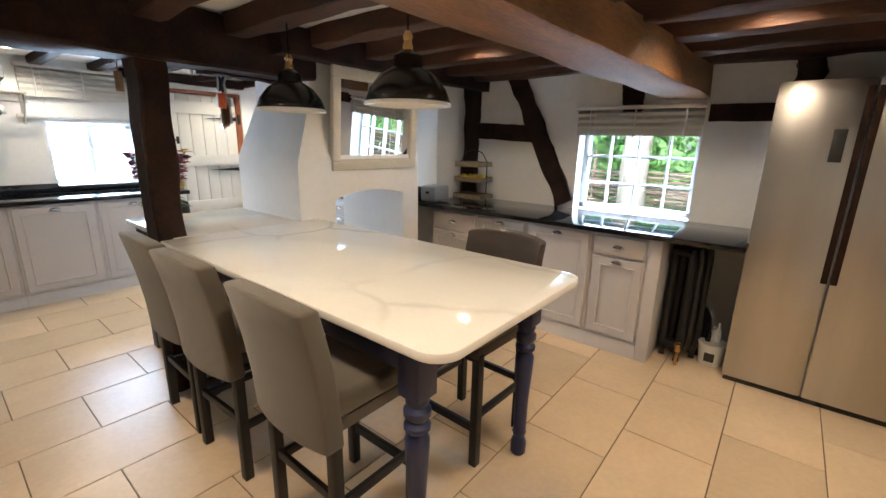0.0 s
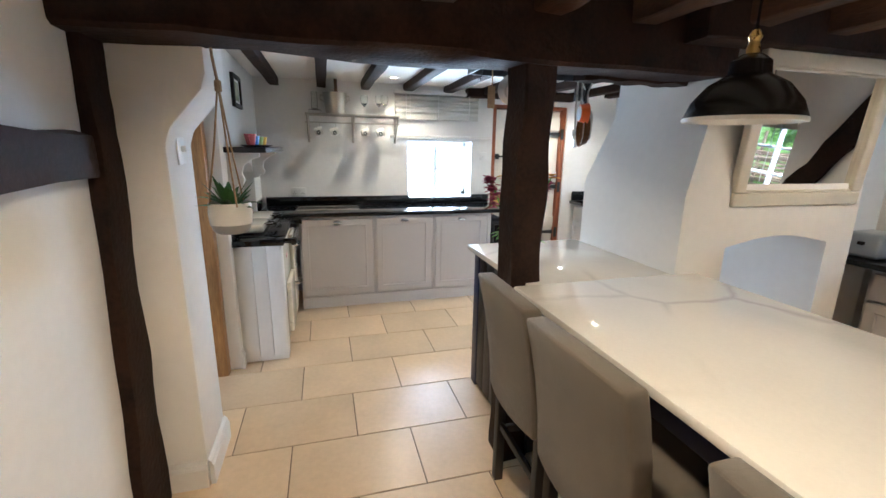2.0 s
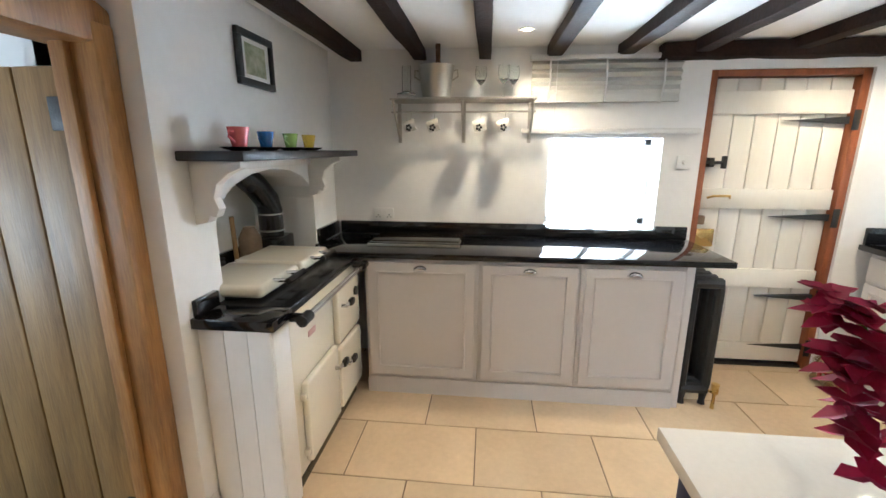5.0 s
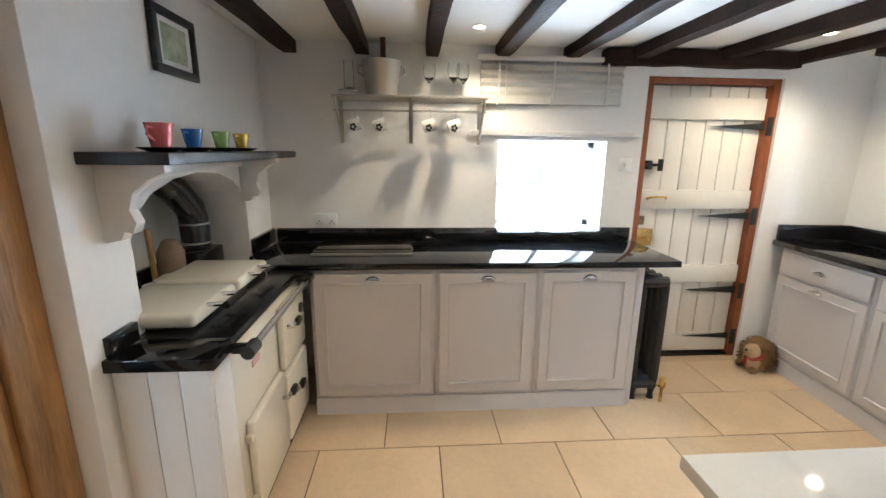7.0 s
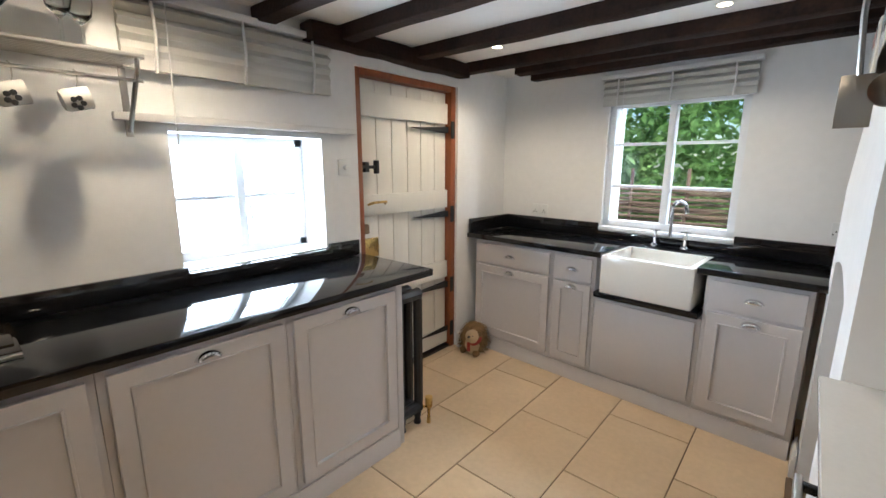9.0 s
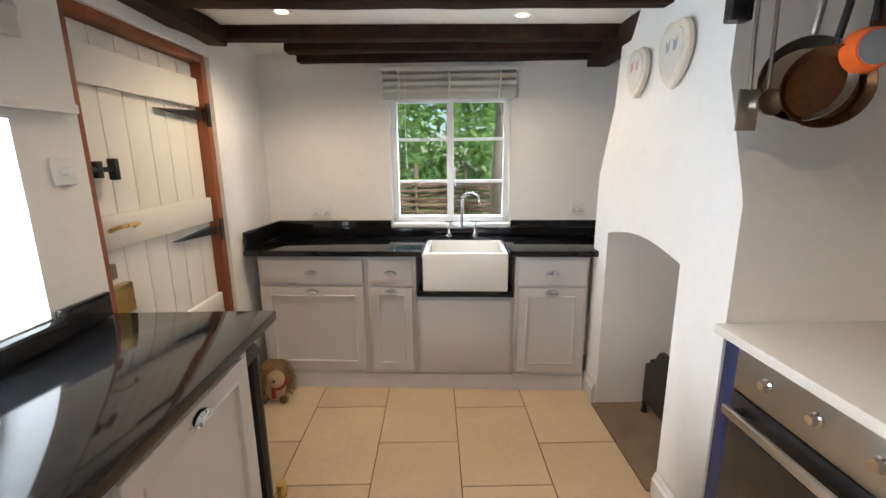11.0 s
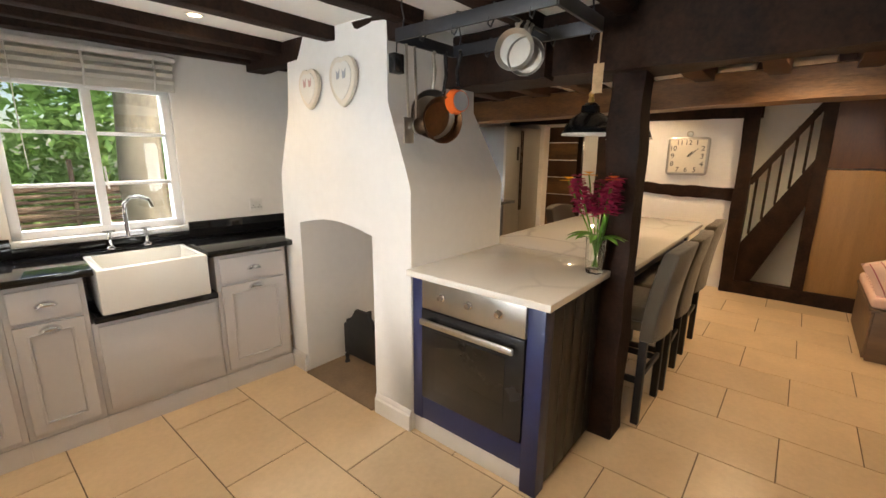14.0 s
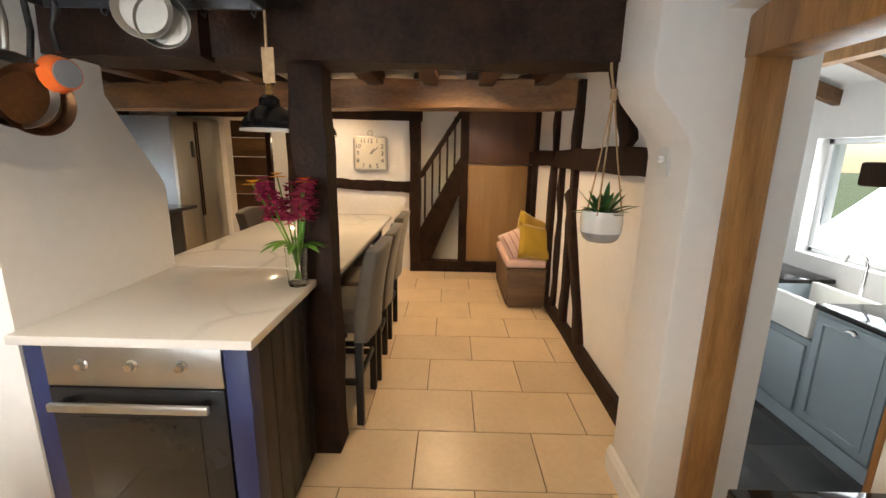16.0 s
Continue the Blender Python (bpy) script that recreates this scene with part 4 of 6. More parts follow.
for xx, mm in ((0.17, PINKCUP), (0.37, BLUECUP), (0.6, GREENCUP), (0.81, YELLCUP)):
    s = 1.0 if xx < 0.3 else 0.88
    cm = pose(-4.08 - xx, 1.34, 1.49)
    sa = solo("saucer", lathe([(0, 0.004), (0.03, 0), (0.04, 0.002), (0.068, 0.012), (0.066, 0.015), (0.035, 0.006), (0, 0.006)], n=24), BLACKMETAL, "dark saucer under a bright cup", "saucer", "saucers", m=cm)
    cup = thing("espresso_cup", cm @ pose(0, 0, 0.012), "bright glazed espresso cup on a dark saucer", "cup", "espresso cups")
    part("bowl", lathe([(0, 0), (0.026 * s, 0), (0.03 * s, 0.02 * s), (0.04 * s, 0.075 * s), (0.037 * s, 0.075 * s), (0.026 * s, 0.01), (0, 0.008)]), mm, cup)
    part("handle", tube([(0.033 * s, 0, 0.06 * s), (0.062 * s, 0, 0.062 * s), (0.066 * s, 0, 0.04 * s), (0.031 * s, 0, 0.02 * s)], 0.0045 * s), mm, cup)
pic = thing("framed_picture", pose(-4.66, 1.2, 1.79, 0, 0, 180), "small landscape watercolour in a black frame", "picture")
fb = None
for xa, xb, za, zb in ((-0.15, 0.15, 0.18, 0.21), (-0.15, 0.15, -0.02, 0.01), (-0.15, -0.12, 0.01, 0.18), (0.12, 0.15, 0.01, 0.18)):
    fb = box(xa, xb, -0.025, -0.002, za, zb, 0.003, fb)
part("frame", fb, BLACKP, pic)
part("mount", box(-0.12, 0.12, -0.012, -0.004, 0.01, 0.18), SOCKET, pic)
part("painting", box(-0.085, 0.085, -0.0145, -0.0125, 0.03, 0.16), PAINTART, pic)

# ---------- induction hob on the west worktop
hob = thing("domino_hob", RW @ pose(-0.02, 0.16, 0.9125), "black glass hob with a steel front rail", "hob")
part("glass_top", box(0, 0.58, 0, 0.32, 0, 0.016, 0.004), DARKGLASS, hob)
part("lid_panel", box(0.01, 0.57, 0.06, 0.31, 0.0165, 0.022, 0.002), DARKGLASS, hob)
part("front_rail", box(0, 0.58, -0.02, 0, 0.0, 0.012, 0.002), STEEL, hob)

# ---------- oven island
isl = thing("oven_island", Matrix(), "navy and dark stained island with a built-in oven", "island")
part("corner_post", box(-3.49, -3.41, 2.69, 2.77, 0, 0.885, 0.004), NAVY, isl)
part("side_stile", box(-3.485, -3.43, 3.36, 3.425, 0.1, 0.885, 0.003), NAVY, isl)
part("bottom_rail", box(-3.485, -3.44, 2.772, 3.358, 0.105, 0.235, 0.003), NAVY, isl)
part("plinth", box(-3.475, -3.44, 2.772, 3.425, 0, 0.103, 0.003), SKIRT, isl, "white plinth")
part("carcass", box(-3.438, -2.72, 2.712, 3.425, 0.02, 0.884), DARKSIDE, isl)
for k in range(5):
    part("side_board", box(-3.408 + k * 0.112, -3.3 + k * 0.112, 2.695, 2.711, 0.02, 0.884, 0.003), DARKSIDE, isl)
oven = thing("built_in_oven", pose(-3.487, 3.355, 0.238, 0, 0, -90), "steel and black glass built-in oven", "oven")
part("control_panel", box(0, 0.58, -0.006, 0.03, 0.49, 0.645, 0.003), STEEL, oven, "brushed steel control panel")
for kx in (0.13, 0.29, 0.45):
    part("knob", lathe([(0.02, 0), (0.02, 0.006), (0.014, 0.01), (0.012, 0.024), (0, 0.024)], m=Matrix.Rotation(radians(90), 4, "X"), at=(kx, -0.006, 0.57), n=16), CHROME, oven)
od = part("oven_door", box(0, 0.58, -0.008, 0.03, 0.0, 0.485, 0.004), BLACKMETAL, oven, "black glass oven door")
part("oven_window", box(0.09, 0.49, -0.011, -0.008, 0.07, 0.38, 0.001), DARKGLASS, od)
part("oven_handle", box(0.03, 0.55, -0.06, -0.042, 0.425, 0.455, 0.006), STEEL, od, "flat steel bar handle")
for hx in (0.05, 0.51):
    part("handle_stay", box(hx, hx + 0.02, -0.043, -0.008, 0.43, 0.45, 0.002), BLACKMETAL, od)


def rounded_slab(x0, x1, y0, y1, z0, z1, r_corners, bev=0.006):
    pts = []
    for (cx, cy, a0), r in zip(((x1, y1, 0), (x0, y1, 90), (x0, y0, 180), (x1, y0, 270)), r_corners):
        sx, sy = (1 if cx == x1 else -1), (1 if cy == y1 else -1)
        if r < 0.002:
            pts.append((cx, cy))
            continue
        for k in range(7):
            a = radians(a0 + 15 * k)
            pts.append((cx - sx * r + r * math.cos(a), cy - sy * r + r * math.sin(a)))
    own = prism(pts, "z", z0, z1)
    es = [e for e in own.edges if abs(e.verts[0].co.z - e.verts[1].co.z) < 1e-5]
    bmesh.ops.bevel(own, geom=es, offset=bev, segments=2, affect="EDGES", profile=0.5)
    return own


worktop(rounded_slab(-3.53, -2.691, 2.655, 3.425, 0.886, 0.918, (0, 0, 0, 0), 0.003), "white quartz worktop with grey veins over the oven", material=QUARTZ)
tb = thing("island_table", Matrix(), "long white quartz table with turned navy legs", "table")
part("tabletop", rounded_slab(-2.69, -0.75, 2.585, 3.56, 0.888, 0.92, (0.09, 0, 0, 0.09)), QUARTZ, tb, "white quartz top with grey veins")
for y0 in (2.68, 3.44):
    part("apron", box(-2.6, -0.93, y0, y0 + 0.025, 0.76, 0.887, 0.003), NAVY, tb)
part("end_apron", box(-0.93, -0.905, 2.7, 3.45, 0.76, 0.887, 0.003), NAVY, tb)
LEGP = [(0.028, 0.0), (0.036, 0.01), (0.038, 0.06), (0.03, 0.085), (0.026, 0.1), (0.034, 0.12), (0.03, 0.14), (0.032, 0.3), (0.042, 0.48), (0.042, 0.52), (0.03, 0.545), (0.045, 0.56), (0.045, 0.575), (0.032, 0.59), (0.046, 0.61), (0.046, 0.63), (0.034, 0.645), (0.04, 0.66), (0.04, 0.68)]
for lx, ly in ((-0.945, 2.71), (-0.945, 3.44), (-2.55, 2.71), (-2.55, 3.44)):
    part("turned_leg", lathe(LEGP, box(lx - 0.045, lx + 0.045, ly - 0.045, ly + 0.045, 0.68, 0.886, 0.004), n=18, at=(lx, ly, 0)), NAVY, tb)
part("stretcher_block", box(-2.6, -1.5, 3.0, 3.1, 0.76, 0.886, 0.003), DARKSIDE, tb)

# ---------- stools


def stool(name, m, label, cloth, studs=False):
    t = thing(name, m, label, "stool", "stools round the island table")
    for sx in (-1, 1):
        part("leg", prism([(sx * 0.185 - 0.02, -0.2), (sx * 0.185 + 0.02, -0.2), (sx * 0.185 + 0.02, -0.16), (sx * 0.185 - 0.02, -0.16)], "z", 0, 0.56, bev=0.004), LEGWOOD, t)
        part("leg", box(sx * 0.185 - 0.02, sx * 0.185 + 0.02, 0.17, 0.21, 0, 0.57, 0.004), LEGWOOD, t)
        part("side_stretcher", box(sx * 0.185 - 0.011, sx * 0.185 + 0.011, -0.16, 0.17, 0.24, 0.275, 0.003), LEGWOOD, t)
    part("front_stretcher", box(-0.165, 0.165, 0.18, 0.2, 0.17, 0.21, 0.003), LEGWOOD, t)
    part("back_stretcher", box(-0.165, 0.165, -0.19, -0.17, 0.27, 0.305, 0.003), LEGWOOD, t)
    part("seat_frame", box(-0.2, 0.2, -0.2, 0.215, 0.55, 0.6, 0.004), cloth, t)
    part("seat", box(-0.215, 0.215, -0.2, 0.23, 0.6, 0.685, 0.03, seg=4), cloth, t)
    own = bmesh.new()
    rows = []
    n = 8
    for z, yb in ((0.5, -0.215), (0.65, -0.225), (0.8, -0.245), (0.92, -0.27), (1.0, -0.29)):
        w = 0.215 + 0.01 * (z - 0.5)
        ring = []
        for i in range(n + 1):
            u = -1 + 2 * i / n
            zz = z + (0.025 * (1 - u * u) if z > 0.95 else 0)
            ring.append(own.verts.new((u * w, yb - 0.03 * (1 - u * u) - 0.012, zz)))
        for i in range(n, -1, -1):
            u = -1 + 2 * i / n
            zz = z + (0.025 * (1 - u * u) if z > 0.95 else 0)
            ring.append(own.verts.new((u * w, yb - 0.03 * (1 - u * u) + 0.06, zz)))
        rows.append(ring)
    k = 2 * (n + 1)
    for a, b in zip(rows, rows[1:]):
        for i in range(k):
            own.faces.new((a[i], a[(i + 1) % k], b[(i + 1) % k], b[i]))
    own.faces.new(rows[0][::-1])
    own.faces.new(rows[-1])
    bmesh.ops.recalc_face_normals(own, faces=own.faces[:])
    sharp = [e for e in own.edges if len(e.link_faces) == 2 and e.calc_face_angle(0) > 0.7]
    bmesh.ops.bevel(own, geom=sharp, offset=0.012, segments=3, affect="EDGES", profile=0.5)
    part("backrest", own, cloth, t)
    if studs:
        for sx in (-1, 1):
            b = None
            for j in range(12):
                b = lathe([(0, 0.004), (0.006, 0.002), (0.0075, 0)], b, 8, (sx * 0.205, -0.235 - j * 0.005, 0.62 + j * 0.033), Matrix.Rotation(radians(90), 4, "X"))
            part("nailhead_trim", b, BRASS, t, "row of brass nail heads")
    return t


st = stool("bar_stool", pose(-1.32, 2.7, 0, 0, 0, 0), "taupe fabric bar stool with black legs, tucked under the table", FABRIC)
copy_thing(st, pose(-1.97, 2.69, 0, 0, 0, 2))
copy_thing(st, pose(-2.44, 2.70, 0, 0, 0, -1))
stool("studded_stool", pose(-1.24, 3.43, 0, 0, 0, 178), "dark leather stool with brass nail heads at the far table side", LEATHER, True)

# ---------- fridge
fr = thing("fridge_freezer", pose(-0.27, 4.9, 0), "tall brushed steel double-door fridge freezer", "fridge")
part("body", box(0, 0.9, 0.03, 0.62, 0.03, 1.815, 0.006), STEELSIDE, fr)
part("foot_rail", box(0.01, 0.89, 0.02, 0.6, 0, 0.03), BLACKMETAL, fr)
for x0, x1, nm in ((0.0, 0.393, "freezer_door"), (0.4, 0.9, "fridge_door")):
    d = part(nm, box(x0, x1, 0, 0.04, 0.035, 1.82, 0.008), STEEL, fr)
    hx = x1 - 0.032 if x0 == 0 else x0 + 0.002
    part("recess_handle", box(hx, hx + 0.03, -0.004, 0.001, 0.74, 1.78, 0.002), BEAM, d, "dark brown recessed grip")
part("display", box(0.27, 0.325, -0.003, 0.001, 1.4, 1.57, 0.002), BLACKP, fr, "black display strip")

# ---------- radiators


def radiator(m, cols, h, label):
    t = thing("column_radiator", m, label, "radiator")
    for k in range(cols):
        x = k * 0.075
        b = None
        for y in (-0.06, 0.06):
            b = tube([(x, y, 0.08), (x, y * 1.15, 0.14), (x, y * 1.15, h - 0.1), (x, y, h - 0.04)], 0.026, b, 8)
        for z in (0.1, h - 0.06):
            b = tube([(x, -0.075, z), (x, 0.075, z)], 0.033, b, 8)
        part("section", b, IRON, t)
        if k in (0, cols - 1):
            for y in (-0.06, 0.06):
                part("foot", lathe([(0.022, 0), (0.016, 0.03), (0.025, 0.08), (0, 0.1)], n=8, at=(x, y, 0)), IRON, t)
    part("valve", tube([(-0.05, -0.1, 0.0), (-0.05, -0.1, 0.1), (0.0, -0.06, 0.1)], 0.012, lathe([(0.02, 0.1), (0.022, 0.16), (0, 0.165)], at=(-0.05, -0.1, 0), n=10)), BRASS, t, "tarnished valve")
    return t


radiator(pose(-5.13, 3.54, 0, 0, 0, 180), 5, 0.82, "black cast iron column radiator beside the cabinets")
radiator(pose(-0.6, 5.0, 0, 0, 0, 60), 3, 0.84, "black cast iron radiator under the worktop")

# ---------- doors
pd = thing("door_1", WM @ pose(2.83, 0, 0), "white ledged plank door with black strap hinges in a reddish frame", "door", kind="structure")
part("frame_post", box(0, 0.05, 0.02, 0.14, 0, 1.98, 0.004), REDWOOD, pd)
part("frame_post", box(0.87, 0.92, 0.02, 0.14, 0, 1.98, 0.004), REDWOOD, pd)
part("frame_head", box(0.05, 0.87, 0.02, 0.14, 1.94, 1.98, 0.004), REDWOOD, pd)
part("threshold", box(0.05, 0.87, 0.03, 0.16, 0, 0.02, 0.003), DARKSIDE, pd)
for k, (a, b) in enumerate(((0.055, 0.2), (0.2, 0.33), (0.33, 0.47), (0.47, 0.6), (0.6, 0.74), (0.74, 0.865))):
    part("plank", box(a + 0.002, b - 0.002, 0.07, 0.095, 0.03, 1.935, 0.005), DOORPAINT, pd)
for z0, z1 in ((0.04, 0.17), (0.58, 0.71), (1.12, 1.25), (1.72, 1.86)):
    part("ledge", box(0.06, 0.86, 0.045, 0.07, z0, z1, 0.004), DOORPAINT, pd)
for z in (0.16, 0.52, 1.07, 1.68):
    part("strap_hinge", prism([(0.5, z), (0.86, z - 0.022), (0.86, z + 0.022)], "y", 0.038, 0.068 if z not in (0.16,) else 0.044), IRON, pd, "black iron strap hinge")
    part("hinge_plate", box(0.862, 0.9, 0.012, 0.019, z - 0.06, z + 0.06, 0.002), IRON, pd)
part("bolt", tube([(0.0, 0.03, 1.42), (0.17, 0.03, 1.42)], 0.01, box(0.07, 0.1, 0.02, 0.069, 1.39, 1.45, 0.003)), IRON, pd, "black sliding bolt")
part("bolt_knob", box(0.15, 0.175, 0.015, 0.045, 1.38, 1.46, 0.004), IRON, pd)
part("pull_handle", tube([(0.1, 0.045, 1.19), (0.12, 0.01, 1.205), (0.22, 0.01, 1.205), (0.24, 0.045, 1.19)], 0.008), BRASS, pd, "brass pull handle")
part("rim_lock", box(0.03, 0.17, 0.035, 0.069, 0.86, 0.98, 0.005), BRASS, pd, "brass rim lock")
part("night_latch", box(0.03, 0.1, 0.035, 0.069, 1.01, 1.07, 0.006), STONE, pd, "small brown latch")
# unseen sheet added outside, keeps daylight out of the door's gaps
solo("outer_wall_boards", box(-6.02, -5.98, 3.4, 4.8, 0, 2.2), DARKSIDE, "unseen dark sheet added behind the plank door to block daylight", "boards", kind="structure")

ud = thing("door_2", pose(-3.96, 1.0, 0), "open pine plank door in a rough pine frame", "door", kind="structure")
part("hinge_post", box(-0.03, 0.05, 0.0, 0.13, -0.02, 1.86, 0.012), PINE, ud)
part("latch_post", box(0.65, 0.705, 0.0, 0.12, -0.02, 1.86, 0.012), PINE, ud)
lint = [(-0.03, 1.8), (0.705, 1.8), (0.705, 1.93), (0.55, 1.97), (0.34, 1.98), (0.1, 1.96), (-0.03, 1.9)]
part("lintel", prism(lint, "y", -0.05, 0.125, bev=0.01), PINE, ud, "curved pine lintel")
for k in range(4):
    part("plank", box(0.012, 0.038, -0.175 - k * 0.168, -0.012 - k * 0.168, -0.28, 1.74, 0.007), DOORPINE, ud)
part("door_stop", box(0.05, 0.072, 0.0, 0.05, -0.02, 1.82, 0.004), PINE, ud)
for z in (0.1, 1.55):
    part("butt_hinge", box(0.04, 0.052, -0.06, 0.01, z, z + 0.1, 0.003), IRON, ud, "black iron hinge")
part("latch_ring", tube([(0.045, -0.55, 0.98), (0.06, -0.58, 0.97), (0.06, -0.58, 0.93), (0.045, -0.55, 0.92)], 0.008), IRON, ud)
solo("threshold_step", box(-3.99, -3.25, 0.82, 1.06, -0.3, -0.012, 0.008), DARKSIDE, "dark wooden step down to the utility room", "step", kind="structure")

# ---------- utility room seen through the doorway, one step down
UF = -0.32
solo("utility_floor_base", box(-4.4, -0.6, -1.0, 0.82, UF - 0.1, UF - 0.006), GROUT, "dark bed of the slate floor", "floor", kind="structure")
uf = thing("utility_floor", label="dark slate tiles", category="floor", kind="structure")
for i in range(9):
    for j in range(5):
        part("slate_tile", box(-4.38 + i * 0.42, -3.97 + i * 0.42, -0.98 + j * 0.36, -0.63 + j * 0.36, UF - 0.02, UF, 0.003), SLATE, uf)
solo("utility_wall_south", wall_with_holes(3.9, 3.0, 0.25, [(0.5, 2.6, 1.04, 1.98)]), PLASTER, "white utility wall with a wide window", "wall", kind="structure", m=pose(-0.6, -0.95, UF, 0, 0, 180))
solo("utility_wall_east", box(-0.6, -0.45, -1.2, 0.8, UF, 2.7), PLASTER, "pale utility side wall", "wall", kind="structure")
solo("utility_wall_west", box(-4.5, -4.38, -1.2, 0.82, UF, 2.7), PLASTER, "white utility end wall", "wall", kind="structure")
solo("utility_ceiling", prism([(-1.2, 1.95), (0.9, 2.75), (0.9, 2.85), (-1.2, 2.05)], "x", -4.5, -0.45), CEIL, "white sloping utility ceiling", "ceiling", kind="structure")
solo("utility_wall_north", box(-2.76, -0.45, 0.66, 0.79, UF, 2.7), PLASTER, "white inner utility wall", "wall", kind="structure")
for x in (-1.2, -1.8, -2.4, -3.0):
    beam("rafter", (x, -0.98, 1.95), (x, 0.66, 2.57), 0.08, 0.1, "brown oak rafter in the utility room", BEAM2, 0.01, int(-x * 10))
beam("purlin", (-4.3, -0.2, 2.12), (-0.62, -0.2, 2.12), 0.12, 0.14, "pale oak purlin in the utility room", PINE, 0.012, 77)
window("window_4", pose(-3.2, -0.95, UF) @ Matrix.Diagonal((1, -1, 1, 1)), 2.1, 0.94, 1.04, 2, 0, 0.1, "wide bright utility window", False)
UR = pose(-1.0, -0.35, UF, 0, 0, 180)
for k in range(4):
    if k == 1:
        continue
    cabinet(UR @ pose(k * 0.55, 0, 0), 0.55, 0.55, [(0.12, 0.85, "door")], "blue-grey utility cabinet under black granite", "utility cabinets", material=GREYCAB)
cabinet(UR @ pose(0.55, 0, 0), 0.55, 0.55, [(0.12, 0.6, "plain")], "blue-grey cabinet under the utility sink", "utility cabinets", top=0.64, material=GREYCAB, handles=0)
worktop(box(0, 0.55, -0.03, 0.59, 0.876, 0.91, 0.004), "black granite utility worktop", UR)
worktop(box(1.1, 2.4, -0.03, 0.59, 0.876, 0.91, 0.004), "black granite utility worktop", UR)
us = thing("utility_sink", UR, "white butler sink in the utility room", "sink")
part("basin_front", box(0.555, 1.095, -0.03, 0.02, 0.66, 0.895, 0.006), CERAMIC, us)
part("basin_back", box(0.555, 1.095, 0.4, 0.45, 0.66, 0.895, 0.006), CERAMIC, us)
part("basin_floor", box(0.56, 1.09, 0.021, 0.399, 0.7, 0.74), CERAMIC, us)
ut = thing("utility_tap", UR @ pose(0.85, 0.5, 0.9), "tall chrome swan-neck tap", "tap")
part("spout", tube([(0, 0, -0.03), (0, 0, 0.2), (0, -0.02, 0.26), (0, -0.08, 0.3), (0, -0.15, 0.27), (0, -0.16, 0.22)], 0.012, n=10), CHROME, ut)

# ---------- stairs, cupboard and clock at the east end
sx = 0.6
solo("stair_string", prism([(2.42, 0.14), (2.42, 0.55), (1.93, 1.45), (1.93, 1.0), (2.28, 0.14)], "x", 0.56, 0.64, bev=0.004), BEAM, "dark stair string", "stair part", kind="structure")
rl = thing("stair_rail", label="dark stair handrail with square balusters", category="handrail")
part("handrail", timber((sx, 2.42, 1.2), (sx, 1.92, 1.98), 0.05, 0.06, 0.002, 91), BEAM, rl)
for k in range(5):
    y = 2.36 - k * 0.09
    z0 = 0.55 + (2.42 - y) * 1.83
    part("baluster", box(sx - 0.012, sx + 0.012, y - 0.012, y + 0.012, z0, z0 + 0.68 - k * 0.02, 0.002), BEAM, rl)
cup_d = thing("understairs_cupboard", label="plain oak board cupboard door under dark panelling", category="cupboard door")
part("door_board", box(0.57, 0.6, 1.1, 1.83, 0.14, 1.36, 0.003), OAKPLY, cup_d)
part("upper_panel", box(0.555, 0.6, 1.02, 1.83, 1.37, 2.1, 0.003), DARKPANEL, cup_d, "dark stained panel above the cupboard")
part("side_post", box(0.55, 0.61, 1.03, 1.1, 0.14, 1.36, 0.003), BEAM, cup_d)
part("latch", box(0.555, 0.57, 1.1, 1.22, 1.24, 1.265, 0.003), OAKPLY, cup_d)
ck = thing("wall_clock", pose(0.655, 3.04, 1.47, 0, 0, -90), "square metal-framed wall clock with black numerals", "clock")
part("case", rounded_slab(-0.21, 0.21, -0.21, 0.21, 0, 0.05, (0.04,) * 4, 0.008), STEEL, ck)
bpy.context.view_layer.update()
ck.children[0].matrix_basis = Matrix.Rotation(radians(90), 4, "X")
cf = part("face", box(-0.185, 0.185, -0.053, -0.049, -0.185, 0.185, 0.001), CLOCKFACE, ck)
part("ring", tube([(0.03 * math.cos(a / 6 * math.pi), -0.03, 0.245 + 0.03 * math.sin(a / 6 * math.pi)) for a in range(-2, 9)], 0.007), STEEL, ck)


def lettering(body, size, m, material, parent, name="numeral"):
    c = bpy.data.curves.new(name, "FONT")
    c.body, c.size, c.align_x, c.align_y, c.extrude = body, size, "CENTER", "CENTER", 0.0008
    tmp = bpy.data.objects.new("tmp", c)
    me = bpy.data.meshes.new_from_object(tmp)
    bpy.data.objects.remove(tmp)
    me.materials.append(material)
    ob = new(name, me)
    ob.parent = parent
    ob.matrix_basis = m
    return ob


for h in range(1, 13):
    a = math.pi / 2 - h * math.pi / 6
    cx, cz = math.cos(a), math.sin(a)
    s = 0.15 / max(abs(cx), abs(cz))
    lettering(str(h), 0.075, pose(cx * s, -0.0545, cz * s, 90, 0, 0), BLACKP, ck)
part("hour_hand", tube([(0, -0.056, 0), (0.05, -0.056, 0.055)], 0.005, n=6), BLACKP, ck)
part("minute_hand", tube([(0, -0.057, 0), (0.02, -0.057, 0.0), (0.1, -0.057, 0.085)], 0.0035, n=6), BLACKP, ck)

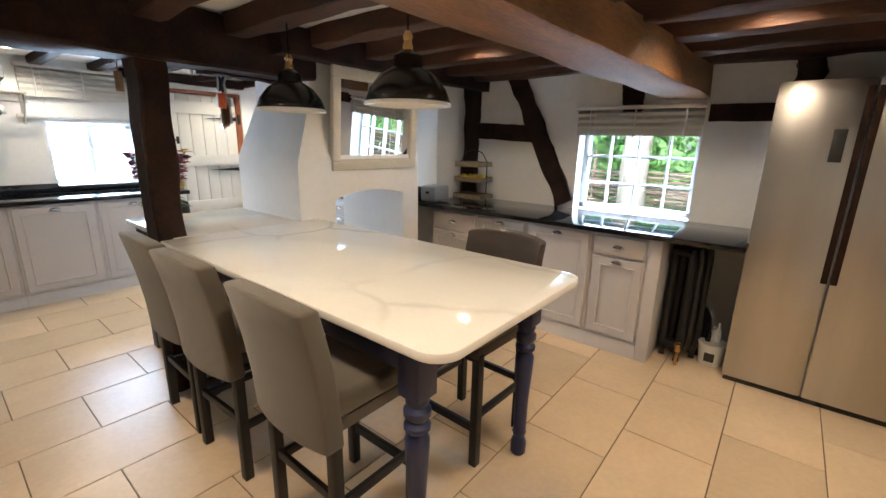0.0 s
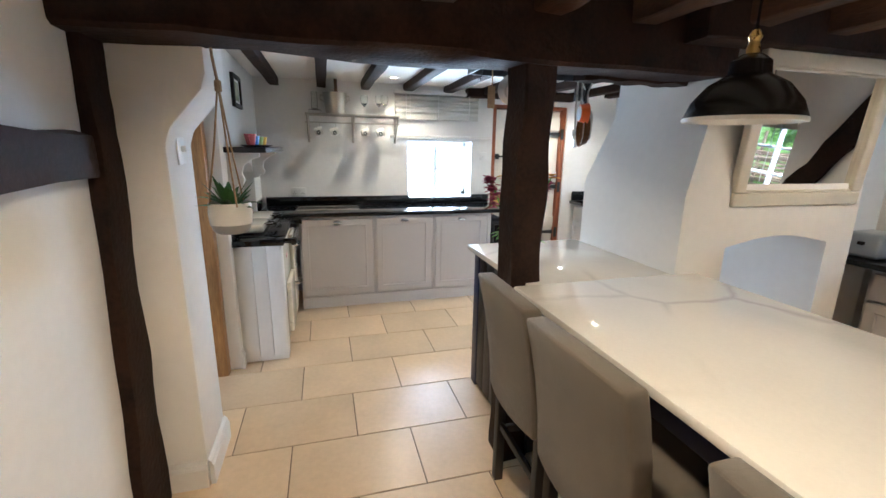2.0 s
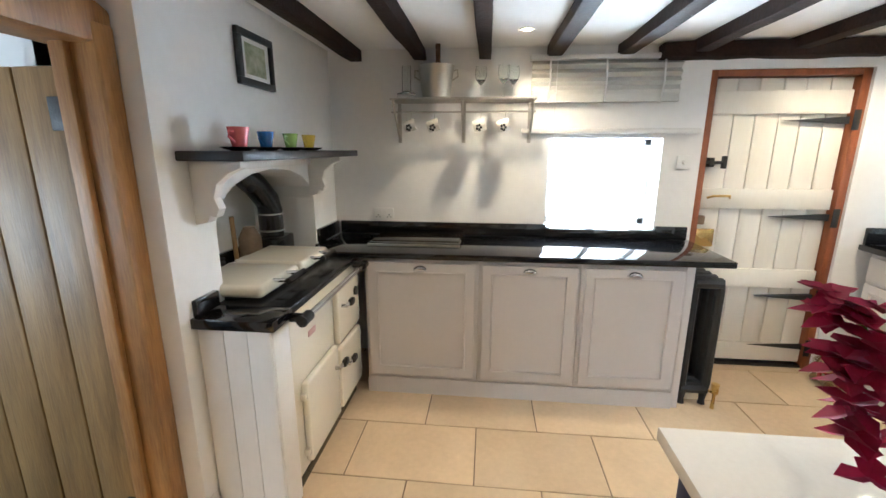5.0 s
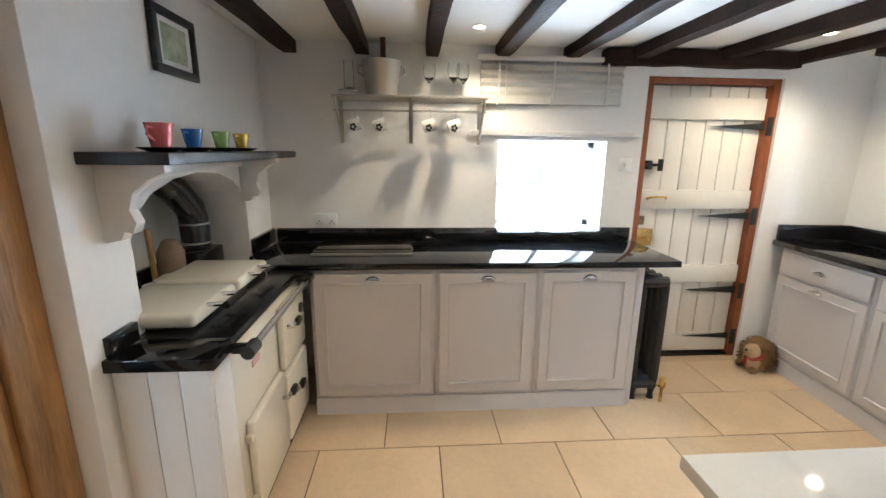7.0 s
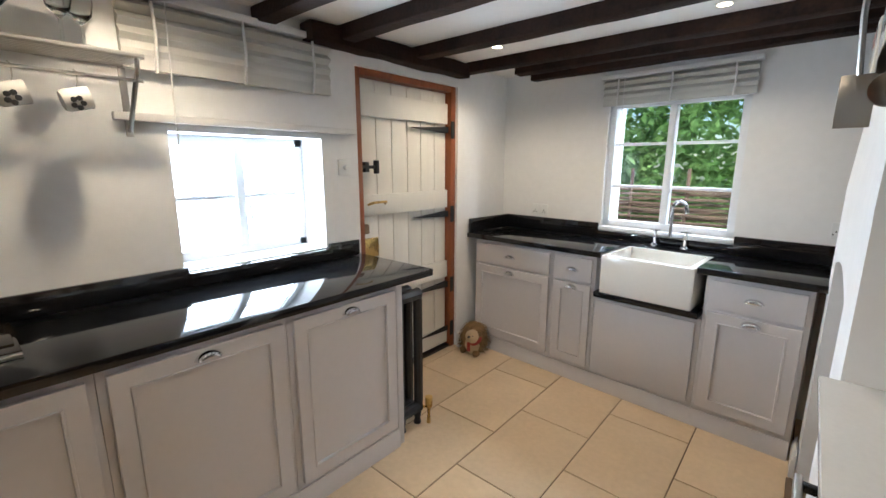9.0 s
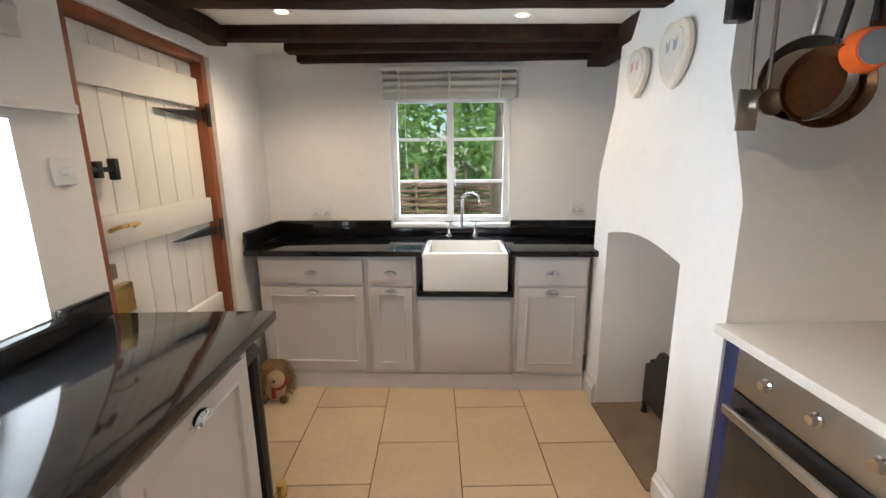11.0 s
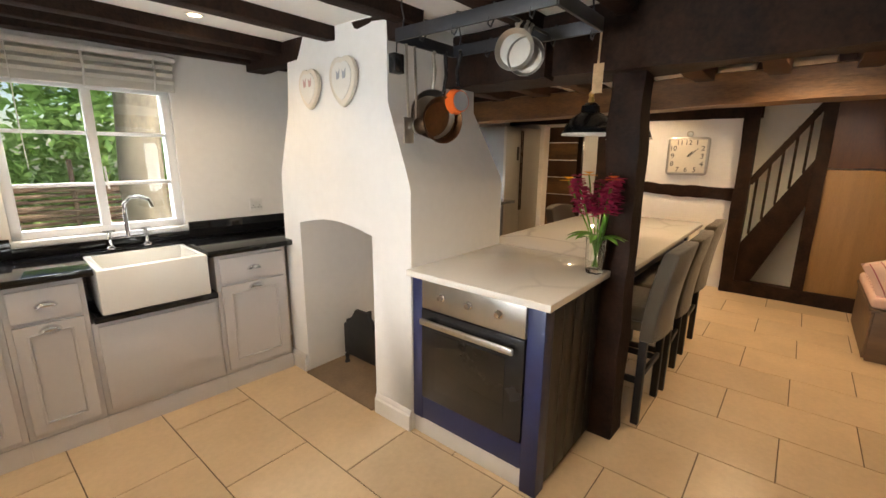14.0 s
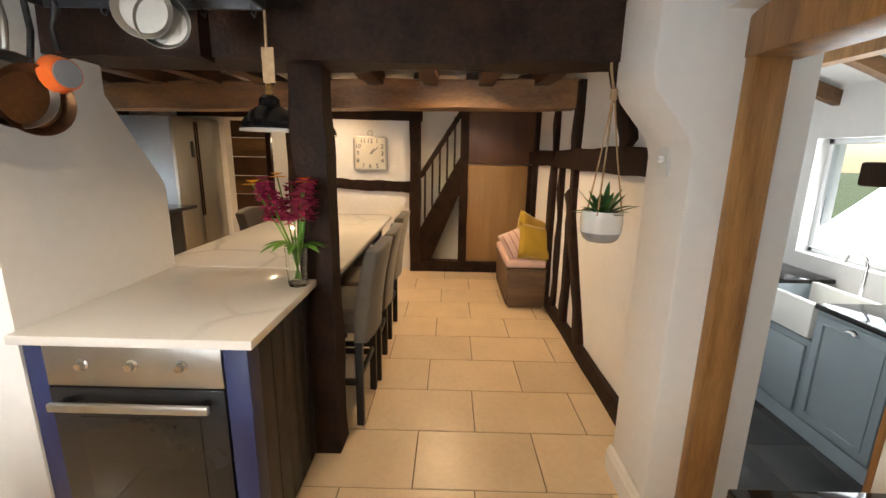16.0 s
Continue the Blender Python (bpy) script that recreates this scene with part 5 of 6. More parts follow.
# hall: plank screen and wall lamp
hs = thing("plank_screen", pose(1.3, 4.62, 0), "dark weathered plank door standing open in the hall", "door")
for k in range(7):
    part("plank", box(0, 0.03, 0, 0.5, 0.1 + k * 0.26, 0.35 + k * 0.26, 0.004), BEAM2 if k % 2 else DARKPANEL, hs)
part("stile", box(-0.02, 0.05, 0.5, 0.57, 0, 1.95, 0.004), BEAM, hs)
part("stile", box(-0.02, 0.05, -0.07, 0.0, 0, 1.95, 0.004), BEAM, hs)
wl = thing("wall_lamp", pose(2.44, 4.55, 1.55), "small warm wall lamp in the hall", "lamp")
part("backplate", box(-0.02, 0.0, -0.03, 0.03, -0.1, 0.02, 0.004), BRASS, wl)
part("shade", lathe([(0.03, 0.0), (0.06, 0.1), (0.055, 0.1), (0.028, 0.004)], at=(-0.08, 0, 0)), SHADEIN, wl)
part("bulb", lathe([(0, 0), (0.02, 0.02), (0.025, 0.05), (0, 0.08)], at=(-0.08, 0, 0.01)), GLOW, wl)

# ---------- bench with cushions
bn = thing("storage_bench", pose(-0.72, 1.09, 0), "brown wooden storage bench against the timbered wall", "bench")
part("front_board", box(0, 0.95, 0.36, 0.38, 0.02, 0.38, 0.004), BENCHWOOD, bn)
part("back_board", box(0, 0.95, 0, 0.02, 0.02, 0.38, 0.004), BENCHWOOD, bn)
for x in (0, 0.93):
    part("end_board", box(x, x + 0.02, 0.02, 0.36, 0, 0.38, 0.003), BENCHWOOD, bn)
part("lid", box(-0.015, 0.965, -0.0, 0.395, 0.381, 0.403, 0.005), BENCHWOOD, bn)
sc = thing("seat_cushion", pose(-0.72, 1.09, 0.404), "pink striped seat cushion on the bench", "cushion")
part("pad", box(0.0, 0.95, 0.005, 0.39, 0, 0.08, 0.025, seg=4), PINKST, sc)
for k in range(9):
    part("stripe", box(0.05 + k * 0.1, 0.058 + k * 0.1, 0.03, 0.366, 0.078, 0.0815, 0.001), PINKLINE, sc)


def pillow(m, w, h, label, material, stripes=0):
    t = thing("pillow", m, label, "pillow", "bench pillows")
    own = bmesh.new()
    n = 12
    grid = {}
    for s in (-1, 1):
        for i in range(n + 1):
            for j in range(n + 1):
                u, v = -1 + 2 * i / n, -1 + 2 * j / n
                th = 0.07 * ((1 - u ** 4) * (1 - v ** 4)) ** 0.5
                pin = 1 - 0.07 * (1 - abs(v)) * abs(u) - 0.0
                grid[s, i, j] = own.verts.new((u * w / 2 * pin, s * th, v * h / 2 * (1 - 0.07 * (1 - abs(u)) * abs(v))))
        for i in range(n):
            for j in range(n):
                own.faces.new((grid[s, i, j], grid[s, i + 1, j], grid[s, i + 1, j + 1], grid[s, i, j + 1]))
    bmesh.ops.remove_doubles(own, verts=own.verts[:], dist=0.0005)
    bmesh.ops.recalc_face_normals(own, faces=own.faces[:])
    part("cover", own, material, t)
    for k in range(stripes):
        u = -0.8 + 1.6 * k / max(1, stripes - 1)
        part("stripe", tube([(u * w / 2 * 0.97, -0.07 * ((1 - u ** 4) * (1 - v ** 4)) ** 0.5 - 0.001, v * h / 2 * 0.97) for v in (-0.9, -0.6, -0.2, 0.2, 0.6, 0.9)], 0.004, n=5), PINKLINE, t)
    return t


pillow(pose(-0.42, 1.2, 0.68, -18, 25, -62), 0.42, 0.42, "mustard velvet pillow leaning on the wall", MUSTARD)
pillow(pose(-0.62, 1.2, 0.64, -22, 12, -75), 0.36, 0.36, "mustard velvet pillow in front", MUSTARD)
pillow(pose(-0.55, 1.36, 0.62, -25, -20, -70), 0.32, 0.3, "pale pink striped pillow", PINKST, 5)

# ---------- mirror
mr_ = thing("wall_mirror", pose(-2.68, 4.13, 1.6, 0, 0, 90) @ pose(0, 0, 0, 4), "large mirror in a cream painted moulded frame", "mirror")
fb = None
W, H, FW = 0.43, 0.355, 0.07
for xa, xb, za, zb in ((-W, W, H - FW, H), (-W, W, -H, -H + FW), (-W, -W + FW, -H + FW, H - FW), (W - FW, W, -H + FW, H - FW)):
    part("frame_rail", box(xa, xb, -0.04, -0.0, za, zb, 0.01, seg=3), PALEST, mr_)
for xa, xb, za, zb in ((-W + 0.06, W - 0.06, H - FW - 0.012, H - FW), (-W + 0.06, W - 0.06, -H + FW, -H + FW + 0.012)):
    part("inner_bead", box(xa, xb, -0.03, -0.005, za, zb, 0.004), PALEST, mr_)
part("glass", box(-W + FW, W - FW, -0.014, -0.008, -H + FW, H - FW), MIRROR, mr_)

# ---------- pendant lamps
for px, py in ((-2.18, 3.1), (-1.36, 3.1)):
    p = thing("pendant_lamp", pose(px, py, 1.6), "black dome pendant lamp with a white inside", "pendant lamp", "pendants over the table")
    part("shade", lathe([(0.165, 0.0), (0.168, 0.012), (0.15, 0.06), (0.11, 0.11), (0.07, 0.135), (0.06, 0.14), (0.055, 0.18), (0.03, 0.2), (0, 0.202)], n=32), BLACKMETAL, p)
    part("inside", lathe([(0.162, 0.0), (0.145, 0.058), (0.105, 0.106), (0.06, 0.13), (0, 0.135)], n=32), SHADEIN, p, "white enamel inside")
    part("rim", lathe([(0.162, -0.002), (0.17, -0.002), (0.17, 0.01), (0.166, 0.012)], n=32), SHADEIN, p)
    part("lampholder", lathe([(0.018, 0.2), (0.02, 0.215), (0.014, 0.235), (0.02, 0.25), (0.01, 0.27), (0, 0.272)], n=14), BRASS, p)
    part("flex", tube([(0, 0, 0.27), (0, 0, 0.52)], 0.004, n=6), BLACKMETAL, p)
    part("ceiling_rose", lathe([(0, 0.528), (0.045, 0.528), (0.045, 0.515), (0.02, 0.5), (0, 0.5)]), BLACKMETAL, p)
# includes the two added spots, at (-4.0, 2.47) and (0.1, 3.4)
for sx_, sy_ in SPOTS_KITCHEN + SPOTS_DINING:
    d = thing("downlight", pose(sx_, sy_, 2.13), "small round recessed ceiling downlight, lit", "downlight", "downlights")
    part("trim_ring", lathe([(0.03, -0.002), (0.045, -0.004), (0.045, 0.0), (0.03, 0.0)]), SOCKET, d)
    part("bulb", lathe([(0, -0.001), (0.03, -0.001), (0.03, 0.0), (0, 0.0)]), GLOW, d)

# ---------- wall rack with mugs and glassware
rk = thing("wall_rack", WM @ pose(0, 0, 0), "silver metal wall rack with a hanging rail", "rack")
R0, R1, RZ = 0.86, 1.76, 1.80
part("back_bar", tube([(R0, -0.01, RZ), (R1, -0.01, RZ)], 0.008), STEEL, rk)
part("front_bar", tube([(R0, -0.21, RZ), (R1, -0.21, RZ)], 0.009), STEEL, rk)
for k in range(7):
    part("slat", tube([(R0, -0.035 - k * 0.025, RZ), (R1, -0.035 - k * 0.025, RZ)], 0.005, n=6), STEEL, rk)
for x in (R0 + 0.02, (R0 + R1) / 2, R1 - 0.02):
    part("bracket", tube([(x, -0.21, RZ), (x, -0.2, RZ - 0.04), (x, -0.06, RZ - 0.19), (x, -0.01, RZ - 0.24)], 0.008), STEEL, rk)
    part("wall_bar", box(x - 0.012, x + 0.012, -0.008, -0.001, RZ - 0.26, RZ + 0.01, 0.002), STEEL, rk)
part("hanging_rail", tube([(R0, -0.17, RZ - 0.075), (R1, -0.17, RZ - 0.075)], 0.006), STEEL, rk)
for x in (0.98, 1.13, 1.42, 1.57):
    hm = WM @ pose(x, -0.17, RZ - 0.075)
    mg = thing("hanging_mug", hm, "white mug with dark floral print on a hook", "mug", "mugs on the rack")
    part("hook", tube([(0, 0, 0.012), (0.008, 0, 0.004), (0.006, 0, -0.03), (0, 0, -0.055), (-0.008, 0, -0.05)], 0.002, n=6), STEEL, mg)
    part("cup", lathe([(0, 0), (0.03, 0), (0.035, 0.01), (0.036, 0.075), (0.033, 0.075), (0.03, 0.008), (0, 0.006)], m=Matrix.Rotation(radians(75), 4, "Y"), at=(-0.04, 0, -0.09)), CERAMIC, mg)
    part("handle", tube([(-0.02, 0, -0.06), (0, 0, -0.045), (0.022, 0, -0.055), (0.02, 0, -0.075)], 0.005), CERAMIC, mg)
    b = None
    for k in range(5):
        a = k * 1.25
        b = lathe([(0, 0.0), (0.009, 0.0), (0, 0.001)], b, 7, (-0.005 + 0.013 * math.cos(a), -0.0365, -0.095 + 0.015 * math.sin(a)), Matrix.Rotation(radians(90), 4, "X"))
    part("floral_print", b, BLACKP, mg)
bk = thing("ice_bucket", WM @ pose(1.14, -0.12, RZ + 0.006) @ Matrix.Scale(1.12, 4), "steel wine bucket with a dark bottle neck", "bucket")
part("pail", lathe([(0, 0), (0.075, 0), (0.08, 0.01), (0.1, 0.17), (0.104, 0.175), (0.097, 0.175), (0.075, 0.01), (0, 0.012)], n=28), STEEL, bk)
part("bottle", lathe([(0, 0.02), (0.035, 0.02), (0.035, 0.15), (0.014, 0.2), (0.014, 0.29), (0, 0.29)], at=(0.01, 0, 0)), DARKPANEL, bk)
for s in (-1, 1):
    part("ear_handle", tube([(s * 0.095, 0, 0.15), (s * 0.12, 0, 0.155), (s * 0.122, 0, 0.12), (s * 0.09, 0, 0.1)], 0.005), STEEL, bk)
gl = thing("tall_glass_vase", WM @ pose(0.95, -0.12, RZ + 0.006), "tall narrow clear glass vase", "glass vase")
part("vessel", lathe([(0, 0), (0.06, 0), (0.06, 0.035), (0.03, 0.045), (0.028, 0.2), (0.025, 0.2), (0.026, 0.05), (0, 0.045)]), CLEAR, gl)
for x in (1.42, 1.56, 1.62):
    g = thing("wine_glass", WM @ pose(x, -0.1 - (x % 0.1), RZ + 0.006), "clear stemmed wine glass on the rack", "wine glass", "wine glasses")
    part("glass_body", lathe([(0, 0), (0.034, 0), (0.03, 0.004), (0.005, 0.01), (0.004, 0.08), (0.03, 0.11), (0.038, 0.15), (0.032, 0.19), (0.03, 0.19), (0.036, 0.15), (0.028, 0.112), (0, 0.09)], n=24), CLEAR, g)

# ---------- sockets and switches


def plate(m, w, h, kind, label):
    t = thing("wall_" + kind, m, label, kind)
    part("faceplate", box(-w / 2, w / 2, -0.01, -0.001, -h / 2, h / 2, 0.003), SOCKET, t)
    if kind == "socket":
        for s in (-1, 1):
            part("rocker", box(s * w * 0.12 - 0.008, s * w * 0.12 + 0.008, -0.014, -0.01, h * 0.1, h * 0.34, 0.002), SOCKET, t)
            for dx, dz in ((0, -0.005), (-0.011, -0.02), (0.011, -0.02)):
                part("pin_hole", box(s * w * 0.27 + dx - 0.003, s * w * 0.27 + dx + 0.003, -0.0108, -0.0098, dz - 0.004, dz + 0.004), BLACKP, t)
    else:
        part("dimmer_knob", lathe([(0.014, 0), (0.014, 0.014), (0.012, 0.018), (0, 0.018)], m=Matrix.Rotation(radians(90), 4, "X"), at=(0, -0.01, 0), n=14), SOCKET, t)
    return t


plate(WM @ pose(0.75, 0, 1.05), 0.146, 0.086, "socket", "white double wall socket above the worktop")
plate(WM @ pose(2.73, 0, 1.42), 0.086, 0.086, "switch", "white light switch beside the plank door")
plate(NM @ pose(0.5, 0, 1.08), 0.146, 0.086, "socket", "white double wall socket above the worktop")
plate(NM @ pose(2.3, 0, 1.1), 0.086, 0.086, "socket", "white wall socket beside the chimney")
plate(pose(-3.07, 1.24, 1.485, 0, 0, 180), 0.09, 0.13, "switch", "white dimmer switch on the plaster pier")

# ---------- heart plates on the chimney
for yy, zz, s, c in ((4.22, 1.835, 0.95, TERRA), (3.91, 1.85, 1.1, STEELSIDE)):
    hp = thing("heart_plate", pose(-3.475, yy, zz, 0, 0, -90), "heart-shaped cream pottery plate with a faded motif", "plate", "heart plates")
    pts = []
    for k in range(28):
        a = 2 * math.pi * k / 28
        pts.append((s * 0.098 * math.sin(a) * (1 + 0.16 * math.cos(a)), s * (0.112 * math.cos(a) - 0.016 * math.exp(-(math.sin(a) / 0.25) ** 2) * (math.cos(a) > 0) - 0.014 * math.exp(-(math.sin(a) / 0.3) ** 2) * (math.cos(a) < 0))))
    part("dish", prism([(x * 1.0, z) for x, z in pts], "y", -0.03, -0.004, bev=0.006), CLAY, hp)
    part("well", prism([(x * 0.75, z * 0.75) for x, z in pts], "y", -0.033, -0.029), CERAMIC, hp)
    for dx in (-0.025, 0.025):
        part("motif", prism([(dx - 0.012, 0), (dx + 0.01, 0.005), (dx + 0.015, 0.05), (dx, 0.03), (dx - 0.015, 0.045)], "y", -0.0345, -0.0335), c, hp)

# ---------- hearth grate
gr = thing("fire_grate", pose(-3.15, 4.12, 0.013, 0, 0, -90), "black cast iron fire basket in the hearth", "fire grate")
part("fireback", prism([(-0.19, 0.08), (0.19, 0.08), (0.19, 0.3), (0.12, 0.34), (0.06, 0.43), (-0.06, 0.43), (-0.12, 0.34), (-0.19, 0.3)], "y", -0.12, -0.09, bev=0.006), IRON, gr)
part("front_bar", box(-0.2, 0.2, 0.13, 0.15, 0.08, 0.24, 0.005), IRON, gr)
for x in (-0.2, 0.18):
    part("side_cheek", box(x, x + 0.02, -0.09, 0.13, 0.06, 0.32, 0.005), IRON, gr)
    for y in (-0.1, 0.12):
        part("foot", lathe([(0.02, 0), (0.012, 0.03), (0.018, 0.06), (0, 0.07)], n=10, at=(x + 0.01, y, 0)), IRON, gr)

# ---------- pot rack with pans
pr = thing("pot_rack", pose(0, 0, 1.955), "black iron ceiling pot rack", "pot rack")
X0, X1, Y0, Y1 = -3.62, -3.24, 2.66, 3.38
for a, b in (((X0, Y0), (X0, Y1)), ((X1, Y0), (X1, Y1))):
    part("long_bar", box(a[0] - 0.006, a[0] + 0.006, a[1], b[1], -0.025, 0.025, 0.002), PLANTRACK, pr)
for y in (Y0, Y1):
    part("end_bar", box(X0, X1, y - 0.006, y + 0.006, -0.025, 0.025, 0.002), PLANTRACK, pr)
part("cross_rod", tube([(X0, 2.88, 0), (X1, 2.88, 0)], 0.006), PLANTRACK, pr)
for x in (X0, X1):
    for y in (Y0 + 0.04, Y1 - 0.04):
        part("hanger", tube([(x, y, 0.02), (x + 0.008, y, 0.06), (x - 0.006, y, 0.1), (x, y, 0.172)], 0.004, n=6), PLANTRACK, pr)
for k in range(9):
    x, y = (X0, Y0 + 0.08 * k) if k % 2 else (X1, Y0 + 0.08 * k + 0.03)
    part("s_hook", tube([(x, y, 0.03), (x + 0.02, y, 0.035), (x + 0.022, y, 0.0), (x - 0.01, y, -0.05), (x - 0.028, y, -0.045), (x - 0.026, y, -0.02)], 0.003, n=6), PLANTRACK, pr)


def pan(m, r, depth, hl, label, material, inner, hmat, name="frying_pan"):
    t = thing(name, m, label, "pan", "pans on the rack")
    part("bowl", lathe([(0, 0), (r * 0.8, 0), (r, depth), (r * 0.985, depth), (r * 0.78, 0.004), (0, 0.004)], n=30, m=Matrix.Rotation(radians(90), 4, "X"), at=(0, 0, -hl - r)), material, t)
    part("lining", lathe([(0, 0.0055), (r * 0.775, 0.0055), (r * 0.972, depth - 0.002), (r * 0.968, depth - 0.001), (r * 0.77, 0.008), (0, 0.008)], n=30, m=Matrix.Rotation(radians(90), 4, "X"), at=(0, 0, -hl - r)), inner, t)
    part("handle", tube([(0, -depth * 0.5, -hl + 0.005), (0, -depth * 0.5 - 0.01, -hl * 0.5), (0, -0.005, -0.01), (0.008, 0, 0.008)], 0.009, n=8), hmat, t)
    return t


pan(pose(-3.36, 3.33, 1.92, 0, 6, -20), 0.105, 0.04, 0.19, "brown copper-toned frying pan hanging from the rack", COPPER, COPPER, BLACKMETAL)
pan(pose(-3.40, 3.37, 1.92, 0, 4, -25), 0.11, 0.05, 0.16, "steel pan hanging behind the copper pan", STEEL, STEEL, STEEL, "saute_pan")
mp_ = pan(pose(-3.34, 3.25, 1.92, 0, 0, 165), 0.058, 0.045, 0.15, "small orange enamel pan with a steel base", ORANGE, ORANGE, BLACKMETAL, "milk_pan")
part("base_disc", lathe([(0, 0.0), (0.042, 0.0), (0.042, 0.003), (0, 0.003)], n=28, m=Matrix.Rotation(radians(-90), 4, "X"), at=(0, 0, -0.208)), STEELSIDE, mp_, "steel base disc")
pan(pose(-3.47, 2.885, 1.95, 0, 5, -75), 0.075, 0.02, 0.02, "round steel colander hanging from the rack", STEEL, STEEL, STEEL, "colander")
pan(pose(-3.44, 2.87, 1.95, 0, -5, -72), 0.07, 0.04, 0.05, "steel pan lid hanging from the rack", STEEL, STEEL, STEEL, "pan_lid")
pan(pose(-3.40, 2.875, 1.95, 0, 4, -70), 0.05, 0.04, 0.08, "small steel saucepan hanging from the rack", STEEL, STEEL, STEEL, "saucepan")
for k, (x, L) in enumerate(((-3.57, 0.3), (-3.52, 0.31))):
    u = thing("kitchen_utensil", pose(x, 3.37, 1.93), "long steel serving utensil hanging from the rack", "utensil", "utensils on the rack")
    part("handle", tube([(0, 0, 0), (0.006 * k, -0.003, -L * 0.6), (0.01, 0, -L)], 0.006), STEEL, u)
    part("blade", box(-0.03 + 0.01, 0.03 + 0.01, -0.003, 0.003, -L - 0.11, -L + 0.002, 0.002) if k == 0 else lathe([(0, 0), (0.03, 0.012), (0.038, 0.03), (0.035, 0.03), (0, 0.004)], m=Matrix.Rotation(radians(80), 4, "X"), at=(0.01, 0.01, -L - 0.03)), STEEL, u)
bx = thing("black_timer_box", pose(-3.6, 3.4, 1.86), "small black box hanging from the rack", "box")
part("case", box(-0.03, 0.03, -0.02, 0.02, -0.05, 0.03, 0.006), BLACKMETAL, bx)
part("cord", tube([(0, 0, 0.03), (0.005, 0, 0.09)], 0.003, n=6), BLACKMETAL, bx)
tg = thing("paper_tag", pose(-3.24, 2.66, 1.92), "brown card tag hanging on string", "tag")
part("card", box(-0.002, 0.002, -0.02, 0.02, -0.21, -0.1, 0.0005), ROPE, tg)
part("string", tube([(0, 0, 0.02), (0, 0.003, -0.1)], 0.004, n=6), ROPE, tg)

# ---------- hanging planter


def leaf_blade(own, base, direction, length, width, droop, n=6):
    d = Vector(direction).normalized()
    side = d.cross(Vector((0, 0, 1)))
    side = side.normalized() if side.length > 0.05 else Vector((1, 0, 0))
    prev = None
    p = Vector(base)
    for k in range(n + 1):
        u = k / n
        w = width * (math.sin(math.pi * min(1, 0.12 + 0.88 * u)) ** 0.7) * (1 - 0.2 * u)
        if k == n:
            w = width * 0.02
        q = p + d * length * u + Vector((0, 0, -droop * u * u * length))
        cur = [own.verts.new(q - side * w / 2), own.verts.new(q + Vector((0, 0, -w * 0.18))), own.verts.new(q + side * w / 2)]
        if prev:
            own.faces.new((prev[0], prev[1], cur[1], cur[0]))
            own.faces.new((prev[1], prev[2], cur[2], cur[1]))
        prev = cur


PX, PY, PZ, PS = -2.985, 1.425, 1.145, 0.92
pt = thing("hanging_planter", pose(PX, PY, PZ) @ Matrix.Scale(PS, 4), "white and grey glazed planter hung on jute cord", "planter")
part("pot", lathe([(0.055, 0.035), (0.088, 0.045), (0.092, 0.09), (0.088, 0.14), (0.083, 0.14), (0.084, 0.06), (0, 0.05)], n=32), CERAMIC, pt)
part("base_band", lathe([(0, 0), (0.06, 0.002), (0.076, 0.015), (0.088, 0.0445), (0.05, 0.044)], n=32), GREYPOT, pt, "bare grey base band")
part("soil", lathe([(0, 0.115), (0.083, 0.115), (0, 0.1)]), STONE, pt)
for k in range(3):
    a = k * 2.09 + 0.5
    part("cord", tube([(0.088 * math.cos(a), 0.088 * math.sin(a), 0.125), (0.04 * math.cos(a), 0.04 * math.sin(a), 0.38), (0.004 * math.cos(a), 0.004 * math.sin(a), 0.62)], 0.004, n=6), ROPE, pt)
part("knot", lathe([(0, 0.6), (0.014, 0.61), (0.014, 0.65), (0, 0.66)], n=10), ROPE, pt)
part("top_cord", tube([(0, 0, 0.64), (0.06, 0.0, 0.74), (0.08, 0, 0.85)], 0.006, n=6), ROPE, pt)
rnd = random.Random(5)
ap = thing("aloe_plant", pose(PX, PY, PZ + 0.106) @ Matrix.Scale(PS, 4), "spiky green aloe plant in the planter", "plant")
for k in range(26):
    own = bmesh.new()
    a = k * 2.4
    el = 1.35 - 1.1 * (k / 26)
    leaf_blade(own, (0.01 * math.cos(a), 0.01 * math.sin(a), 0), (math.cos(a) * math.cos(el), math.sin(a) * math.cos(el), math.sin(el)), 0.12 + 0.06 * rnd.random(), 0.033, 0.45 * rnd.random())
    part("leaf", own, LEAF, ap)

